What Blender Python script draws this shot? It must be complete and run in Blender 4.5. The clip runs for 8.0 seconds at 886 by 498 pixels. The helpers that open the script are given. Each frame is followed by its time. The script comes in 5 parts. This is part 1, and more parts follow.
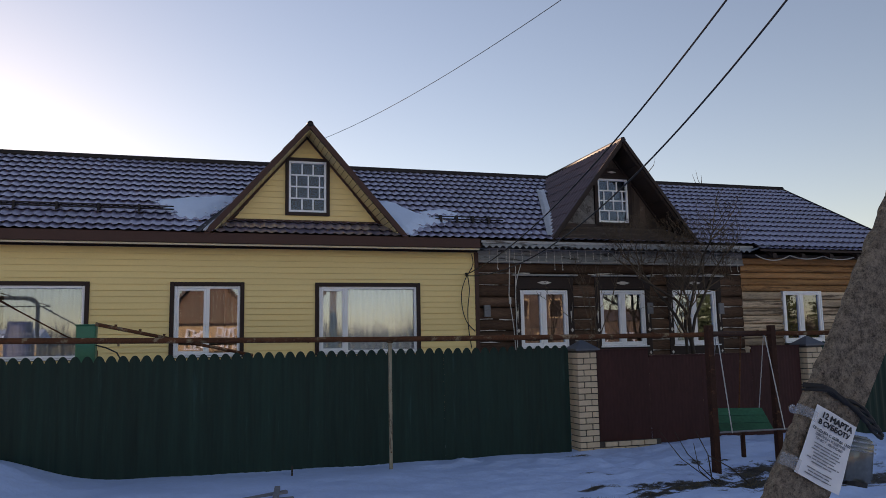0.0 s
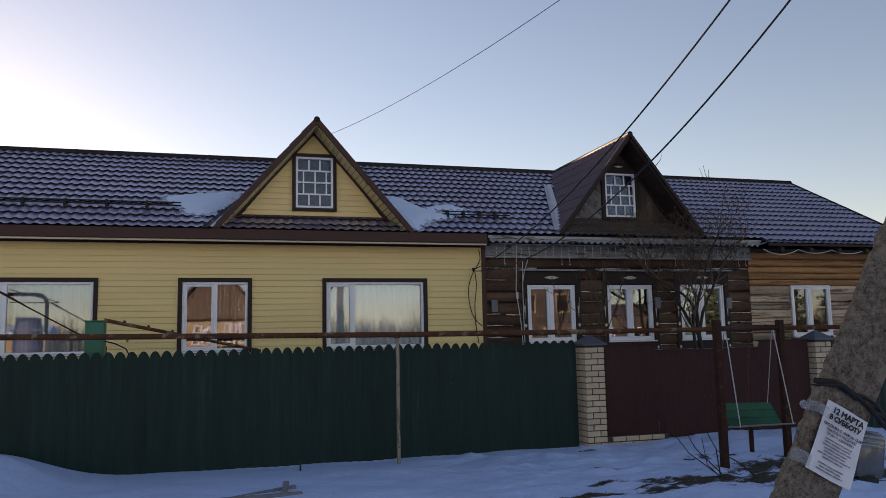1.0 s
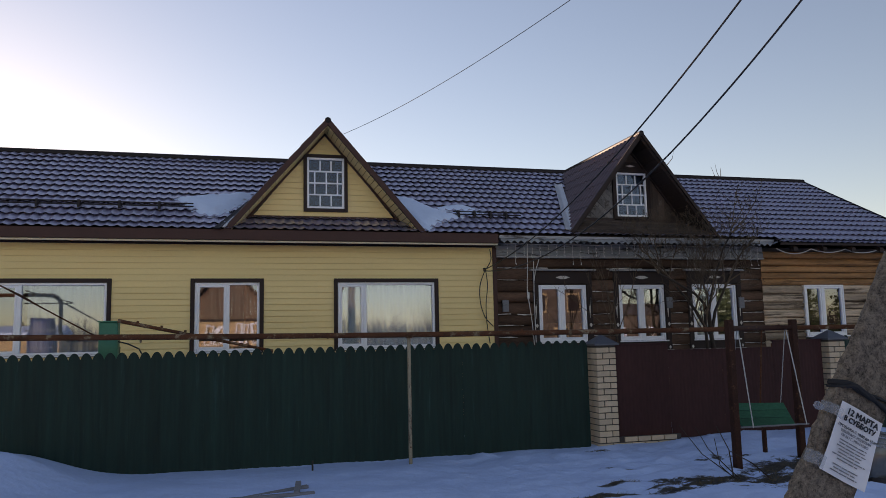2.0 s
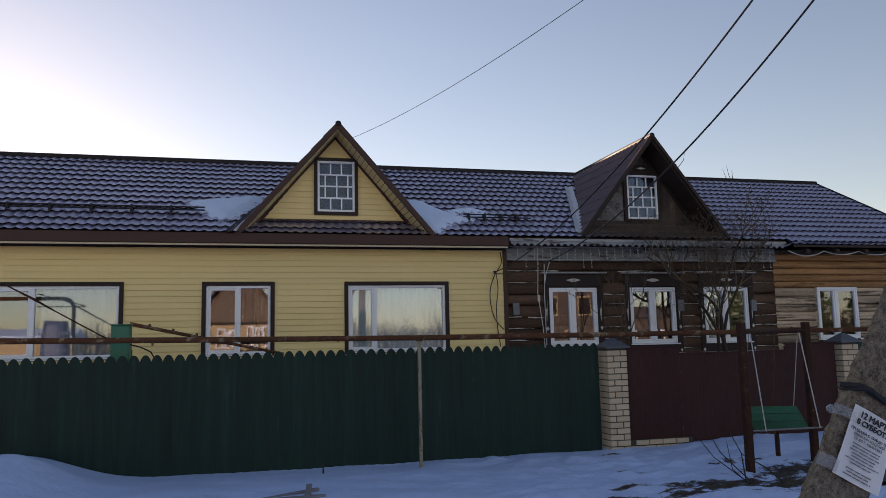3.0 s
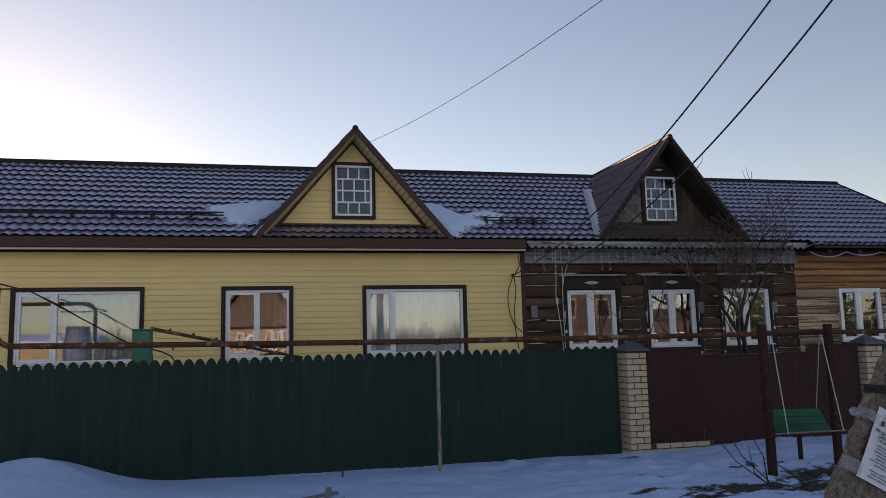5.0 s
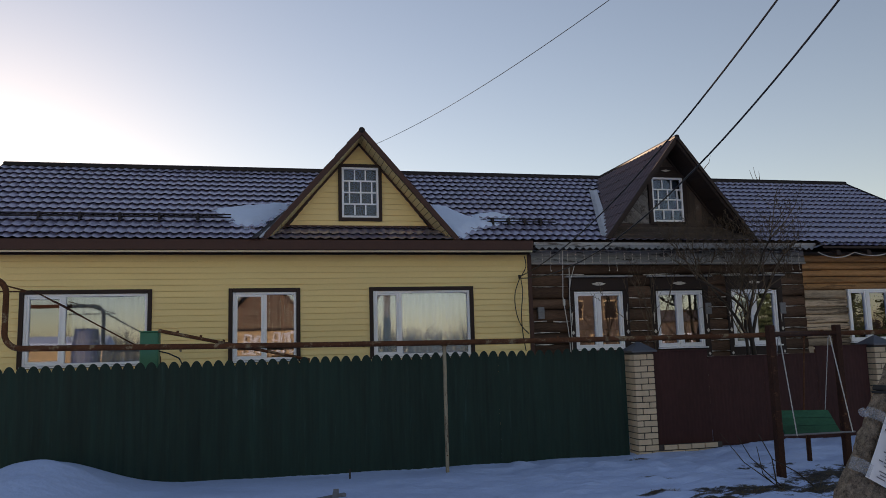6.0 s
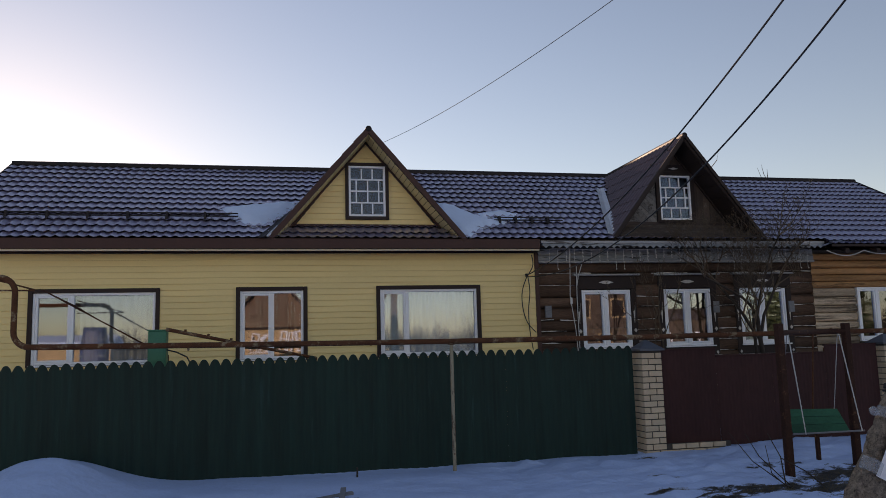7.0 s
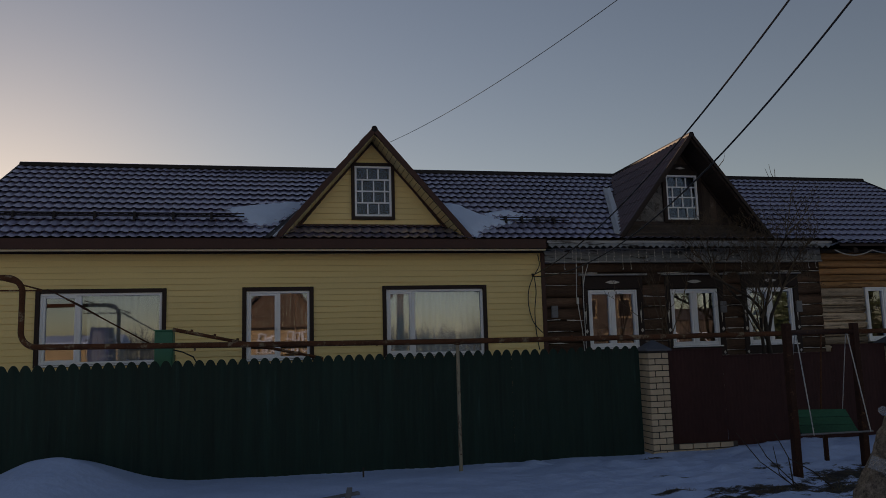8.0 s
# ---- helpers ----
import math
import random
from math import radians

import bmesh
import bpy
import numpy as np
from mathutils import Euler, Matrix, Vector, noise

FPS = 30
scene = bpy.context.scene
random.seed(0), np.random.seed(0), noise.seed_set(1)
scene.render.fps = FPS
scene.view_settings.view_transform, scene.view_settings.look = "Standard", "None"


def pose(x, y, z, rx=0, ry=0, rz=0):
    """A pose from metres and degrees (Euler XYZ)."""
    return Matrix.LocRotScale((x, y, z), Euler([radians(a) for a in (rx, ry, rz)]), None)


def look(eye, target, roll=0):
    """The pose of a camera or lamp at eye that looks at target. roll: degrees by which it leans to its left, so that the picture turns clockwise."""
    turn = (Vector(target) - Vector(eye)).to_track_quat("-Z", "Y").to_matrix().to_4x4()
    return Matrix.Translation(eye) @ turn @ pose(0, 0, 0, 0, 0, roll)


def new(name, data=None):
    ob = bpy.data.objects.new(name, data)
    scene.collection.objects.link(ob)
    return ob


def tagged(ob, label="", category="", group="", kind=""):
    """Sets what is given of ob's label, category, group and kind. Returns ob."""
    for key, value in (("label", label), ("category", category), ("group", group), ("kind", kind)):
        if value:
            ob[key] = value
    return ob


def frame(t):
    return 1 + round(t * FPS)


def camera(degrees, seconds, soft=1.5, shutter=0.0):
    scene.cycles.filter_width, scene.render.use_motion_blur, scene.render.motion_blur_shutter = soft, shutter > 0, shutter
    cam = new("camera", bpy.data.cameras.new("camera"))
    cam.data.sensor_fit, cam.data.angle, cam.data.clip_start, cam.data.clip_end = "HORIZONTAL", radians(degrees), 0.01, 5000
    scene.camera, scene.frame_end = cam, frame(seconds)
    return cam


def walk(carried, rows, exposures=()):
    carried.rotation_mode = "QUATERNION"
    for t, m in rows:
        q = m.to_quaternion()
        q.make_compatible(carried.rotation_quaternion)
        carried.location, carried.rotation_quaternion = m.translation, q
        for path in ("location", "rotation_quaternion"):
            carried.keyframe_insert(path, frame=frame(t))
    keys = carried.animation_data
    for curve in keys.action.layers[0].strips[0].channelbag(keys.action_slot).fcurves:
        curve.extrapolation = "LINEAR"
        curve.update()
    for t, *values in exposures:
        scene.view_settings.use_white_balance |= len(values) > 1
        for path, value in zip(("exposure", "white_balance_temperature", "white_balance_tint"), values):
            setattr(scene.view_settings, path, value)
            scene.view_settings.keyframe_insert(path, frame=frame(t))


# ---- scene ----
cam = camera(60.0, 8.0, soft=0.55)
WALK = [
    (0.0, 0.0, 0.0, 1.7, 97.06, 1.06, -16.56), (0.5, -0.003, 0.002, 1.703, 96.85, 1.12, -16.47),
    (1.0, -0.012, 0.003, 1.704, 96.7, 1.18, -16.07), (1.5, -0.022, -0.006, 1.710, 96.62, 1.2, -15.64),
    (3.0, -0.017, -0.006, 1.709, 96.94, 1.25, -14.47), (3.5, -0.012, -0.005, 1.708, 96.89, 1.26, -14.06),
    (4.0, -0.017, -0.007, 1.708, 97.02, 1.4, -13.86), (4.5, -0.022, -0.011, 1.71, 97.12, 1.42, -13.51),
    (6.0, -0.018, -0.01, 1.708, 97.35, 1.56, -12.61), (6.5, -0.018, -0.004, 1.707, 97.275, 1.52, -12.44),
    (7.0, -0.017, 0.0, 1.706, 97.27, 1.575, -12.09), (7.5, -0.018, 0.002, 1.706, 97.265, 1.59, -11.90),
    (8.0, -0.01, 0.013, 1.703, 97.30, 1.57, -11.62)]
EXPOSURE = [(0.0, 0.0, 7950, 29), (3.5, 0.0, 7950, 29), (4.5, 0.0, 7950, 29), (6.0, -0.1, 8300, 26), (6.5, -0.13, 7950, 29), (7.0, -0.12, 8000, 28.5), (7.5, -0.12, 8300, 26), (7.7, -0.2, 8300, 26),
            (7.8, -0.4, 8300, 26), (7.9, -0.85, 8300, 26), (8.0, -1.22, 8350, 26)]
BASE = 0.3
walk(cam, [(r[0], pose(*r[1:])) for r in WALK], [(t, BASE + e, k, tint) for t, e, k, tint in EXPOSURE])

# ---- light: low sun behind the house, clear cold sky ----
SUN_AZ, SUN_EL = -19.0, 11.0
world = bpy.data.worlds.new("world")
scene.world = world
world.use_nodes = True
wn = world.node_tree
sky = wn.nodes.new("ShaderNodeTexSky")
sky.sky_type = "NISHITA"
sky.sun_disc = False
sky.sun_elevation, sky.sun_rotation = radians(SUN_EL), radians(SUN_AZ)
sky.air_density, sky.dust_density, sky.ozone_density = 1.0, 0.14, 1.6
wn.nodes["Background"].inputs["Strength"].default_value = 0.15
wn.links.new(sky.outputs[0], wn.nodes["Background"].inputs[0])
sun = new("sun", bpy.data.lights.new("sun", "SUN"))
sun.data.energy, sun.data.angle, sun.data.color = 5.0, radians(0.5), (1.0, 0.82, 0.62)
a, e = radians(SUN_AZ), radians(SUN_EL)
sun.matrix_world = look((0, 0, 40), (-40 * math.sin(a) * math.cos(e), -40 * math.cos(a) * math.cos(e), 40 - 40 * math.sin(e)))


# ---- materials ----
def mat(name, base, rough=0.7, metal=0.0, var=0.25, scale=3.0, stretch=(1, 1, 1), fine=40.0, bump=0.15, second=None, amount=0.5,
        random_tint=0.0, spec=0.5, rough_var=0.1, coat=0.0, coat_ior=1.5):
    """Principled surface: two scales of noise on colour and roughness, fine bump, an optional second colour in patches."""
    m = bpy.data.materials.new(name)
    m.use_nodes = True
    t = m.node_tree
    n, l = t.nodes, t.links
    p = n["Principled BSDF"]
    geo = n.new("ShaderNodeNewGeometry")
    mp = n.new("ShaderNodeMapping")
    mp.inputs["Scale"].default_value = stretch
    l.new(geo.outputs["Position"], mp.inputs["Vector"])
    big = n.new("ShaderNodeTexNoise")
    big.inputs["Scale"].default_value, big.inputs["Detail"].default_value, big.inputs["Roughness"].default_value = scale, 5, 0.6
    small = n.new("ShaderNodeTexNoise")
    small.inputs["Scale"].default_value, small.inputs["Detail"].default_value = fine, 3
    l.new(mp.outputs[0], big.inputs["Vector"])
    l.new(mp.outputs[0], small.inputs["Vector"])
    add = n.new("ShaderNodeMath")
    add.operation = "MULTIPLY_ADD"
    add.inputs[1].default_value = 0.4
    l.new(small.outputs[0], add.inputs[0])
    half = n.new("ShaderNodeMath")
    half.operation = "MULTIPLY"
    half.inputs[1].default_value = 0.6
    l.new(big.outputs[0], half.inputs[0])
    l.new(half.outputs[0], add.inputs[2])
    level = n.new("ShaderNodeMapRange")
    level.inputs["From Min"].default_value, level.inputs["From Max"].default_value = 0.3, 0.7
    level.inputs["To Min"].default_value, level.inputs["To Max"].default_value = 1 - var, 1 + var
    l.new(add.outputs[0], level.inputs["Value"])
    value = level.outputs[0]
    if random_tint:
        info = n.new("ShaderNodeObjectInfo")
        r = n.new("ShaderNodeMapRange")
        r.inputs["To Min"].default_value, r.inputs["To Max"].default_value = 1 - random_tint, 1 + random_tint
        l.new(info.outputs["Random"], r.inputs["Value"])
        mul = n.new("ShaderNodeMath")
        mul.operation = "MULTIPLY"
        l.new(value, mul.inputs[0])
        l.new(r.outputs[0], mul.inputs[1])
        value = mul.outputs[0]
    colour = n.new("ShaderNodeMix")
    colour.data_type = "RGBA"
    colour.inputs["A"].default_value = (*base, 1)
    colour.inputs["B"].default_value = (*(second or base), 1)
    if second:
        patch = n.new("ShaderNodeTexNoise")
        patch.inputs["Scale"].default_value, patch.inputs["Detail"].default_value, patch.inputs["Roughness"].default_value = scale * 2.3, 8, 0.7
        l.new(mp.outputs[0], patch.inputs["Vector"])
        ramp = n.new("ShaderNodeMapRange")
        ramp.inputs["From Min"].default_value, ramp.inputs["From Max"].default_value = 0.68 - 0.36 * amount, 0.76 - 0.36 * amount
        l.new(patch.outputs[0], ramp.inputs["Value"])
        l.new(ramp.outputs[0], colour.inputs["Factor"])
    else:
        colour.inputs["Factor"].default_value = 0
    tint = n.new("ShaderNodeVectorMath")
    tint.operation = "SCALE"
    l.new(colour.outputs["Result"], tint.inputs[0])
    l.new(value, tint.inputs["Scale"])
    l.new(tint.outputs[0], p.inputs["Base Color"])
    rr = n.new("ShaderNodeMapRange")
    rr.inputs["To Min"].default_value, rr.inputs["To Max"].default_value = max(0.02, rough - rough_var), min(1, rough + rough_var)
    l.new(add.outputs[0], rr.inputs["Value"])
    l.new(rr.outputs[0], p.inputs["Roughness"])
    p.inputs["Metallic"].default_value = metal
    p.inputs["Specular IOR Level"].default_value = spec
    p.inputs["Coat Weight"].default_value, p.inputs["Coat Roughness"].default_value = coat, 0.2
    p.inputs["Coat IOR"].default_value = coat_ior
    if bump:
        b = n.new("ShaderNodeBump")
        b.inputs["Strength"].default_value, b.inputs["Distance"].default_value = bump, 0.01
        l.new(add.outputs[0], b.inputs["Height"])
        l.new(b.outputs[0], p.inputs["Normal"])
    return m


def glass_material(name="window_glass", gain=3.0, floor=0.05):
    m = bpy.data.materials.new(name)
    m.use_nodes = True
    t = m.node_tree
    n, l = t.nodes, t.links
    n.remove(n["Principled BSDF"])
    clear, gloss, mix, fres, up = (n.new("ShaderNodeBsdfTransparent"), n.new("ShaderNodeBsdfGlossy"), n.new("ShaderNodeMixShader"),
                                   n.new("ShaderNodeFresnel"), n.new("ShaderNodeMath"))
    clear.inputs[0].default_value = (0.86, 0.9, 0.88, 1)
    gloss.inputs["Roughness"].default_value = 0.015
    gloss.inputs["Color"].default_value = (0.67, 0.765, 1.0, 1)
    fres.inputs[0].default_value = 1.5
    up.operation = "MULTIPLY_ADD"
    up.inputs[1].default_value, up.inputs[2].default_value = gain, floor
    l.new(fres.outputs[0], up.inputs[0])
    l.new(up.outputs[0], mix.inputs[0])
    l.new(clear.outputs[0], mix.inputs[1])
    l.new(gloss.outputs[0], mix.inputs[2])
    wave = n.new("ShaderNodeTexNoise")
    wave.inputs["Scale"].default_value = 1.6
    b = n.new("ShaderNodeBump")
    b.inputs["Strength"].default_value, b.inputs["Distance"].default_value = 0.045, 0.01
    l.new(wave.outputs[0], b.inputs["Height"])
    l.new(b.outputs[0], gloss.inputs["Normal"])
    l.new(mix.outputs[0], n["Material Output"].inputs[0])
    return m


# lavender sky sheen is put into this base colour; the dormer tile goes without
M_ROOF = mat("sky_sheen_brown_tile", (0.36, 0.335, 0.46), 0.4, 0.6, 0.25, 1.5, fine=30, bump=0.03, spec=1.0, coat=0.6, coat_ior=1.5)
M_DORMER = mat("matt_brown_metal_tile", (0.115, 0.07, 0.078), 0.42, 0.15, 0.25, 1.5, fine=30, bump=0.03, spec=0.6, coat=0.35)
M_RIDGE = mat("ridge_metal", (0.02, 0.014, 0.014), 0.55, 0.0, 0.2, 2, bump=0.05, spec=0.3)
M_BROWN = mat("brown_trim", (0.075, 0.034, 0.027), 0.55, 0.0, 0.15, 3, bump=0.04, spec=0.25)
M_SIDING = mat("yellow_siding", (0.9, 0.665, 0.29), 0.5, 0.0, 0.06, 1.2, stretch=(0.4, 1, 1), fine=60, bump=0.05, random_tint=0.025)
M_CASING = mat("dark_brown_casing", (0.03, 0.015, 0.013), 0.5, 0.0, 0.2, 3, bump=0.04, spec=0.25)
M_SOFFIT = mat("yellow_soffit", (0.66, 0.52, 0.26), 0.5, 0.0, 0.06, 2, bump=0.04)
M_CREAM = mat("cream_trim", (0.75, 0.66, 0.46), 0.5, 0.0, 0.08, 2, bump=0.04)
M_WHITE = mat("white_plastic", (0.88, 0.88, 0.9), 0.35, 0.0, 0.04, 4, bump=0.02)
M_GLASS = glass_material()
M_OLDGLASS = glass_material("single_glass", 0.9, 0.0)
M_LOG = mat("dark_log", (0.1, 0.056, 0.037), 0.8, 0.0, 0.7, 2.2, stretch=(0.25, 1, 2), fine=35, bump=0.6, random_tint=0.35, spec=0.2)
M_DARKTRIM = mat("dark_trim", (0.03, 0.016, 0.012), 0.8, 0.0, 0.3, 4, bump=0.25)
M_CAULK = mat("pale_seam", (0.62, 0.57, 0.52), 0.9, 0.0, 0.3, 8, bump=0.4)
M_RAWLOG = mat("raw_log", (0.45, 0.23, 0.105), 0.85, 0.0, 0.55, 2.0, stretch=(0.2, 1, 4), fine=40, bump=1.0, second=(0.16, 0.085, 0.045), amount=0.4, random_tint=0.3, spec=0.12)
M_GREYLOG = mat("grey_log", (0.49, 0.365, 0.26), 0.85, 0.0, 0.6, 2.0, stretch=(0.2, 1, 4), fine=40, bump=1.0, second=(0.13, 0.092, 0.065), amount=0.45, random_tint=0.3, spec=0.12)
M_GREYWOOD = mat("grey_painted_wood", (0.26, 0.275, 0.285), 0.8, 0.0, 0.4, 3, stretch=(0.3, 1, 2), fine=40, bump=0.3, second=(0.05, 0.045, 0.04), amount=0.4)
M_PALEWOOD = mat("pale_weathered_wood", (0.36, 0.35, 0.34), 0.8, 0.0, 0.4, 3, stretch=(0.3, 1, 2), fine=40, bump=0.3, second=(0.12, 0.1, 0.09), amount=0.35)
M_GABLE = mat("bare_dark_boards", (0.085, 0.056, 0.042), 0.8, 0.0, 0.45, 3, fine=30, bump=0.35, second=(0.15, 0.12, 0.095), amount=0.36, random_tint=0.35)
M_BASEBOARD = mat("dark_base_board", (0.05, 0.028, 0.022), 0.7, 0.0, 0.35, 3, stretch=(0.3, 1, 2), fine=30, bump=0.2)
M_SLANT = mat("weathered_slant_boards", (0.17, 0.155, 0.145), 0.8, 0.0, 0.45, 4, fine=30, bump=0.35, second=(0.06, 0.05, 0.042), amount=0.45, random_tint=0.35)
M_GREEN = mat("green_sheet", (0.007, 0.029, 0.0215), 0.5, 0.0, 0.45, 4.5, stretch=(1, 1, 0.06), fine=20, bump=0.05, spec=0.22, second=(0.012, 0.045, 0.038), amount=0.24)
M_WINE = mat("brown_red_sheet", (0.058, 0.0225, 0.0205), 0.6, 0.0, 0.3, 1.2, stretch=(1, 1, 0.3), fine=20, bump=0.04, spec=0.15)
M_BRICK = mat("cream_brick", (0.62, 0.465, 0.315), 0.85, 0.0, 0.14, 6, fine=70, bump=0.3, random_tint=0.1)
M_MORTAR = mat("dark_mortar", (0.07, 0.058, 0.05), 0.95, 0.0, 0.25, 8, bump=0.4)
M_CAP = mat("grey_cap", (0.1, 0.11, 0.13), 0.45, 0.3, 0.2, 4, bump=0.1)
M_RUST = mat("rusty_pipe", (0.11, 0.042, 0.02), 0.85, 0.0, 0.5, 3, fine=40, bump=0.4, second=(0.26, 0.19, 0.12), amount=0.34, spec=0.2)
M_POST = mat("peeling_post", (0.3, 0.25, 0.17), 0.8, 0.0, 0.3, 5, stretch=(1, 1, 0.3), fine=50, bump=0.4, second=(0.09, 0.05, 0.03), amount=0.45)
M_BOX = mat("green_paint", (0.015, 0.17, 0.095), 0.5, 0.0, 0.15, 4, bump=0.08)
M_SEAT = mat("green_wood", (0.013, 0.1, 0.055), 0.65, 0.0, 0.35, 4, stretch=(0.4, 1, 1), bump=0.25, random_tint=0.2, spec=0.2)
M_STEEL = mat("dull_steel", (0.35, 0.36, 0.38), 0.4, 0.8, 0.15, 5, bump=0.05)
M_VALLEY = mat("zinc_flashing", (0.62, 0.64, 0.68), 0.5, 0.2, 0.15, 3, bump=0.08)
M_CONCRETE = mat("old_concrete", (0.18, 0.143, 0.11), 0.95, 0.0, 0.9, 38, fine=170, bump=1.0, second=(0.075, 0.06, 0.05), amount=0.36, spec=0.2)
M_PAPER = mat("paper", (0.75, 0.75, 0.77), 0.8, 0.0, 0.05, 5, bump=0.1)
M_INK = mat("ink", (0.02, 0.02, 0.025), 0.7, bump=0)
M_GREYINK = mat("grey_ink", (0.16, 0.16, 0.18), 0.7, bump=0)
M_TAPE = mat("clear_tape", (0.4, 0.42, 0.46), 0.25, 0.0, 0.25, 10, bump=0.3)
M_TAPE.node_tree.nodes["Principled BSDF"].inputs["Alpha"].default_value = 0.4
M_BROWNPOST = mat("old_brown_paint", (0.05, 0.02, 0.013), 0.8, 0.0, 0.4, 5, fine=40, bump=0.4, second=(0.13, 0.06, 0.03), amount=0.25, spec=0.2)
M_BLACK = mat("black_cloth", (0.012, 0.012, 0.014), 0.7, 0.0, 0.3, 12, bump=0.5)
M_CABLE = mat("black_cable", (0.012, 0.012, 0.014), 0.6, bump=0)
M_GREYWIRE = mat("grey_wire", (0.05, 0.05, 0.055), 0.6, bump=0)
M_ROPE = mat("white_rope", (0.6, 0.58, 0.55), 0.85, 0.0, 0.2, 30, bump=0.4)
M_BARK = mat("bark", (0.045, 0.032, 0.024), 0.9, 0.0, 0.4, 8, fine=60, bump=0.6)
M_TWIG = mat("pale_twig", (0.11, 0.073, 0.045), 0.85, 0.0, 0.35, 6, bump=0.3)
M_NETCURTAIN = mat("white_net_curtain", (0.8, 0.82, 0.86), 0.9, 0.0, 0.06, 2, bump=0.1)
M_CURTAIN = mat("curtain", (0.42, 0.43, 0.46), 0.9, 0.0, 0.08, 2, bump=0.1)
M_BROWNSHEET = mat("brown_curtain", (0.34, 0.18, 0.11), 0.9, 0.0, 0.2, 3, bump=0.1)
M_ROOM = mat("room_paint", (0.35, 0.32, 0.27), 0.9, 0.0, 0.1, 1, bump=0.05)
# snow on roofs, with blue skylight painted into its white
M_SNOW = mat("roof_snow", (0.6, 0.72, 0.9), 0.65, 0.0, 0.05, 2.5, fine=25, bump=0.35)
M_PLANK = mat("grey_plank", (0.2, 0.2, 0.21), 0.8, 0.0, 0.3, 4, stretch=(0.3, 1, 1), bump=0.3)
M_FARWALL = mat("sunlit_wall", (0.11, 0.074, 0.052), 0.8, 0.0, 0.75, 1.5, bump=0.2)
M_OCHRE = mat("ochre_wall", (0.55, 0.38, 0.2), 0.8, 0.0, 0.25, 2, bump=0.2)
M_FARBOARD = mat("brown_gable_boards", (0.17, 0.1, 0.06), 0.8, 0.0, 0.35, 2, fine=20, bump=0.2, random_tint=0.2)
M_BLUEBLOCK = mat("dark_blue_block", (0.03, 0.035, 0.1), 0.5, 0.0, 0.3, 3, bump=0.2)
M_FARROOF = mat("far_roof", (0.12, 0.08, 0.06), 0.7, 0.0, 0.2, 1, bump=0.1)


def ground_material():
    # the blue of skylit shade is put into the snow's base colour
    m = mat("skyblue_snow_and_mud", (0.49, 0.64, 0.92), 0.6, 0.0, 0.08, 0.9, fine=9, bump=0.5)
    t = m.node_tree
    n, l = t.nodes, t.links
    p = n["Principled BSDF"]
    for node in n:
        if node.type == "BUMP":
            node.inputs["Strength"].default_value, node.inputs["Distance"].default_value = 0.9, 0.06
    old = p.inputs["Base Color"].links[0].from_socket
    geo = n.new("ShaderNodeNewGeometry")
    at = n.new("ShaderNodeAttribute")
    at.attribute_name = "mud"
    tex = n.new("ShaderNodeTexNoise")
    mp = n.new("ShaderNodeMapping")
    mp.inputs["Scale"].default_value = (1.0, 1.6, 1)
    tex.inputs["Scale"].default_value, tex.inputs["Detail"].default_value, tex.inputs["Roughness"].default_value = 3.8, 9, 0.74
    l.new(geo.outputs["Position"], mp.inputs[0])
    l.new(mp.outputs[0], tex.inputs["Vector"])
    s = n.new("ShaderNodeMath")
    l.new(at.outputs["Fac"], s.inputs[0])
    l.new(tex.outputs[0], s.inputs[1])
    r = n.new("ShaderNodeMapRange")
    r.inputs["From Min"].default_value, r.inputs["From Max"].default_value = 0.87, 0.95
    l.new(s.outputs[0], r.inputs["Value"])
    soil = n.new("ShaderNodeTexNoise")
    soil.inputs["Scale"].default_value, soil.inputs["Detail"].default_value = 14, 6
    l.new(geo.outputs["Position"], soil.inputs["Vector"])
    ramp = n.new("ShaderNodeValToRGB")
    ramp.color_ramp.elements[0].color, ramp.color_ramp.elements[1].color = (0.008, 0.006, 0.005, 1), (0.05, 0.038, 0.026, 1)
    ramp.color_ramp.elements[0].position, ramp.color_ramp.elements[1].position = 0.35, 0.7
    l.new(soil.outputs[0], ramp.inputs[0])
    mix = n.new("ShaderNodeMix")
    mix.data_type = "RGBA"
    l.new(r.outputs[0], mix.inputs["Factor"])
    l.new(old, mix.inputs["A"])
    l.new(ramp.outputs[0], mix.inputs["B"])
    l.new(mix.outputs["Result"], p.inputs["Base Color"])
    return m


M_GROUND = ground_material()


# ---- builders ----
def part(name, bm, material, parent=None, label="", smooth=False):
    me = bpy.data.meshes.new(name)
    bm.to_mesh(me)
    bm.free()
    me.materials.append(material)
    if smooth:
        me.polygons.foreach_set("use_smooth", [True] * len(me.polygons))
    ob = new(name, me)
    ob.parent = parent
    if label:
        tagged(ob, label)
    return ob


def thing(name, x, y, z, label, category, group="", kind=""):
    ob = new(name)
    ob.location = (x, y, z)
    ob.empty_display_size = 0.1
    bpy.context.view_layer.update()
    return tagged(ob, label, category, group, kind)


def under(ob, parent):
    """Hang a mesh built in world coordinates under a thing."""
    ob.parent = parent
    if parent.parent is None:
        ob.matrix_parent_inverse = Matrix.Translation(parent.location).inverted()
    return ob


def piece(name, bm, material, parent, label="", smooth=False):
    return under(part(name, bm, material, None, label, smooth), parent)


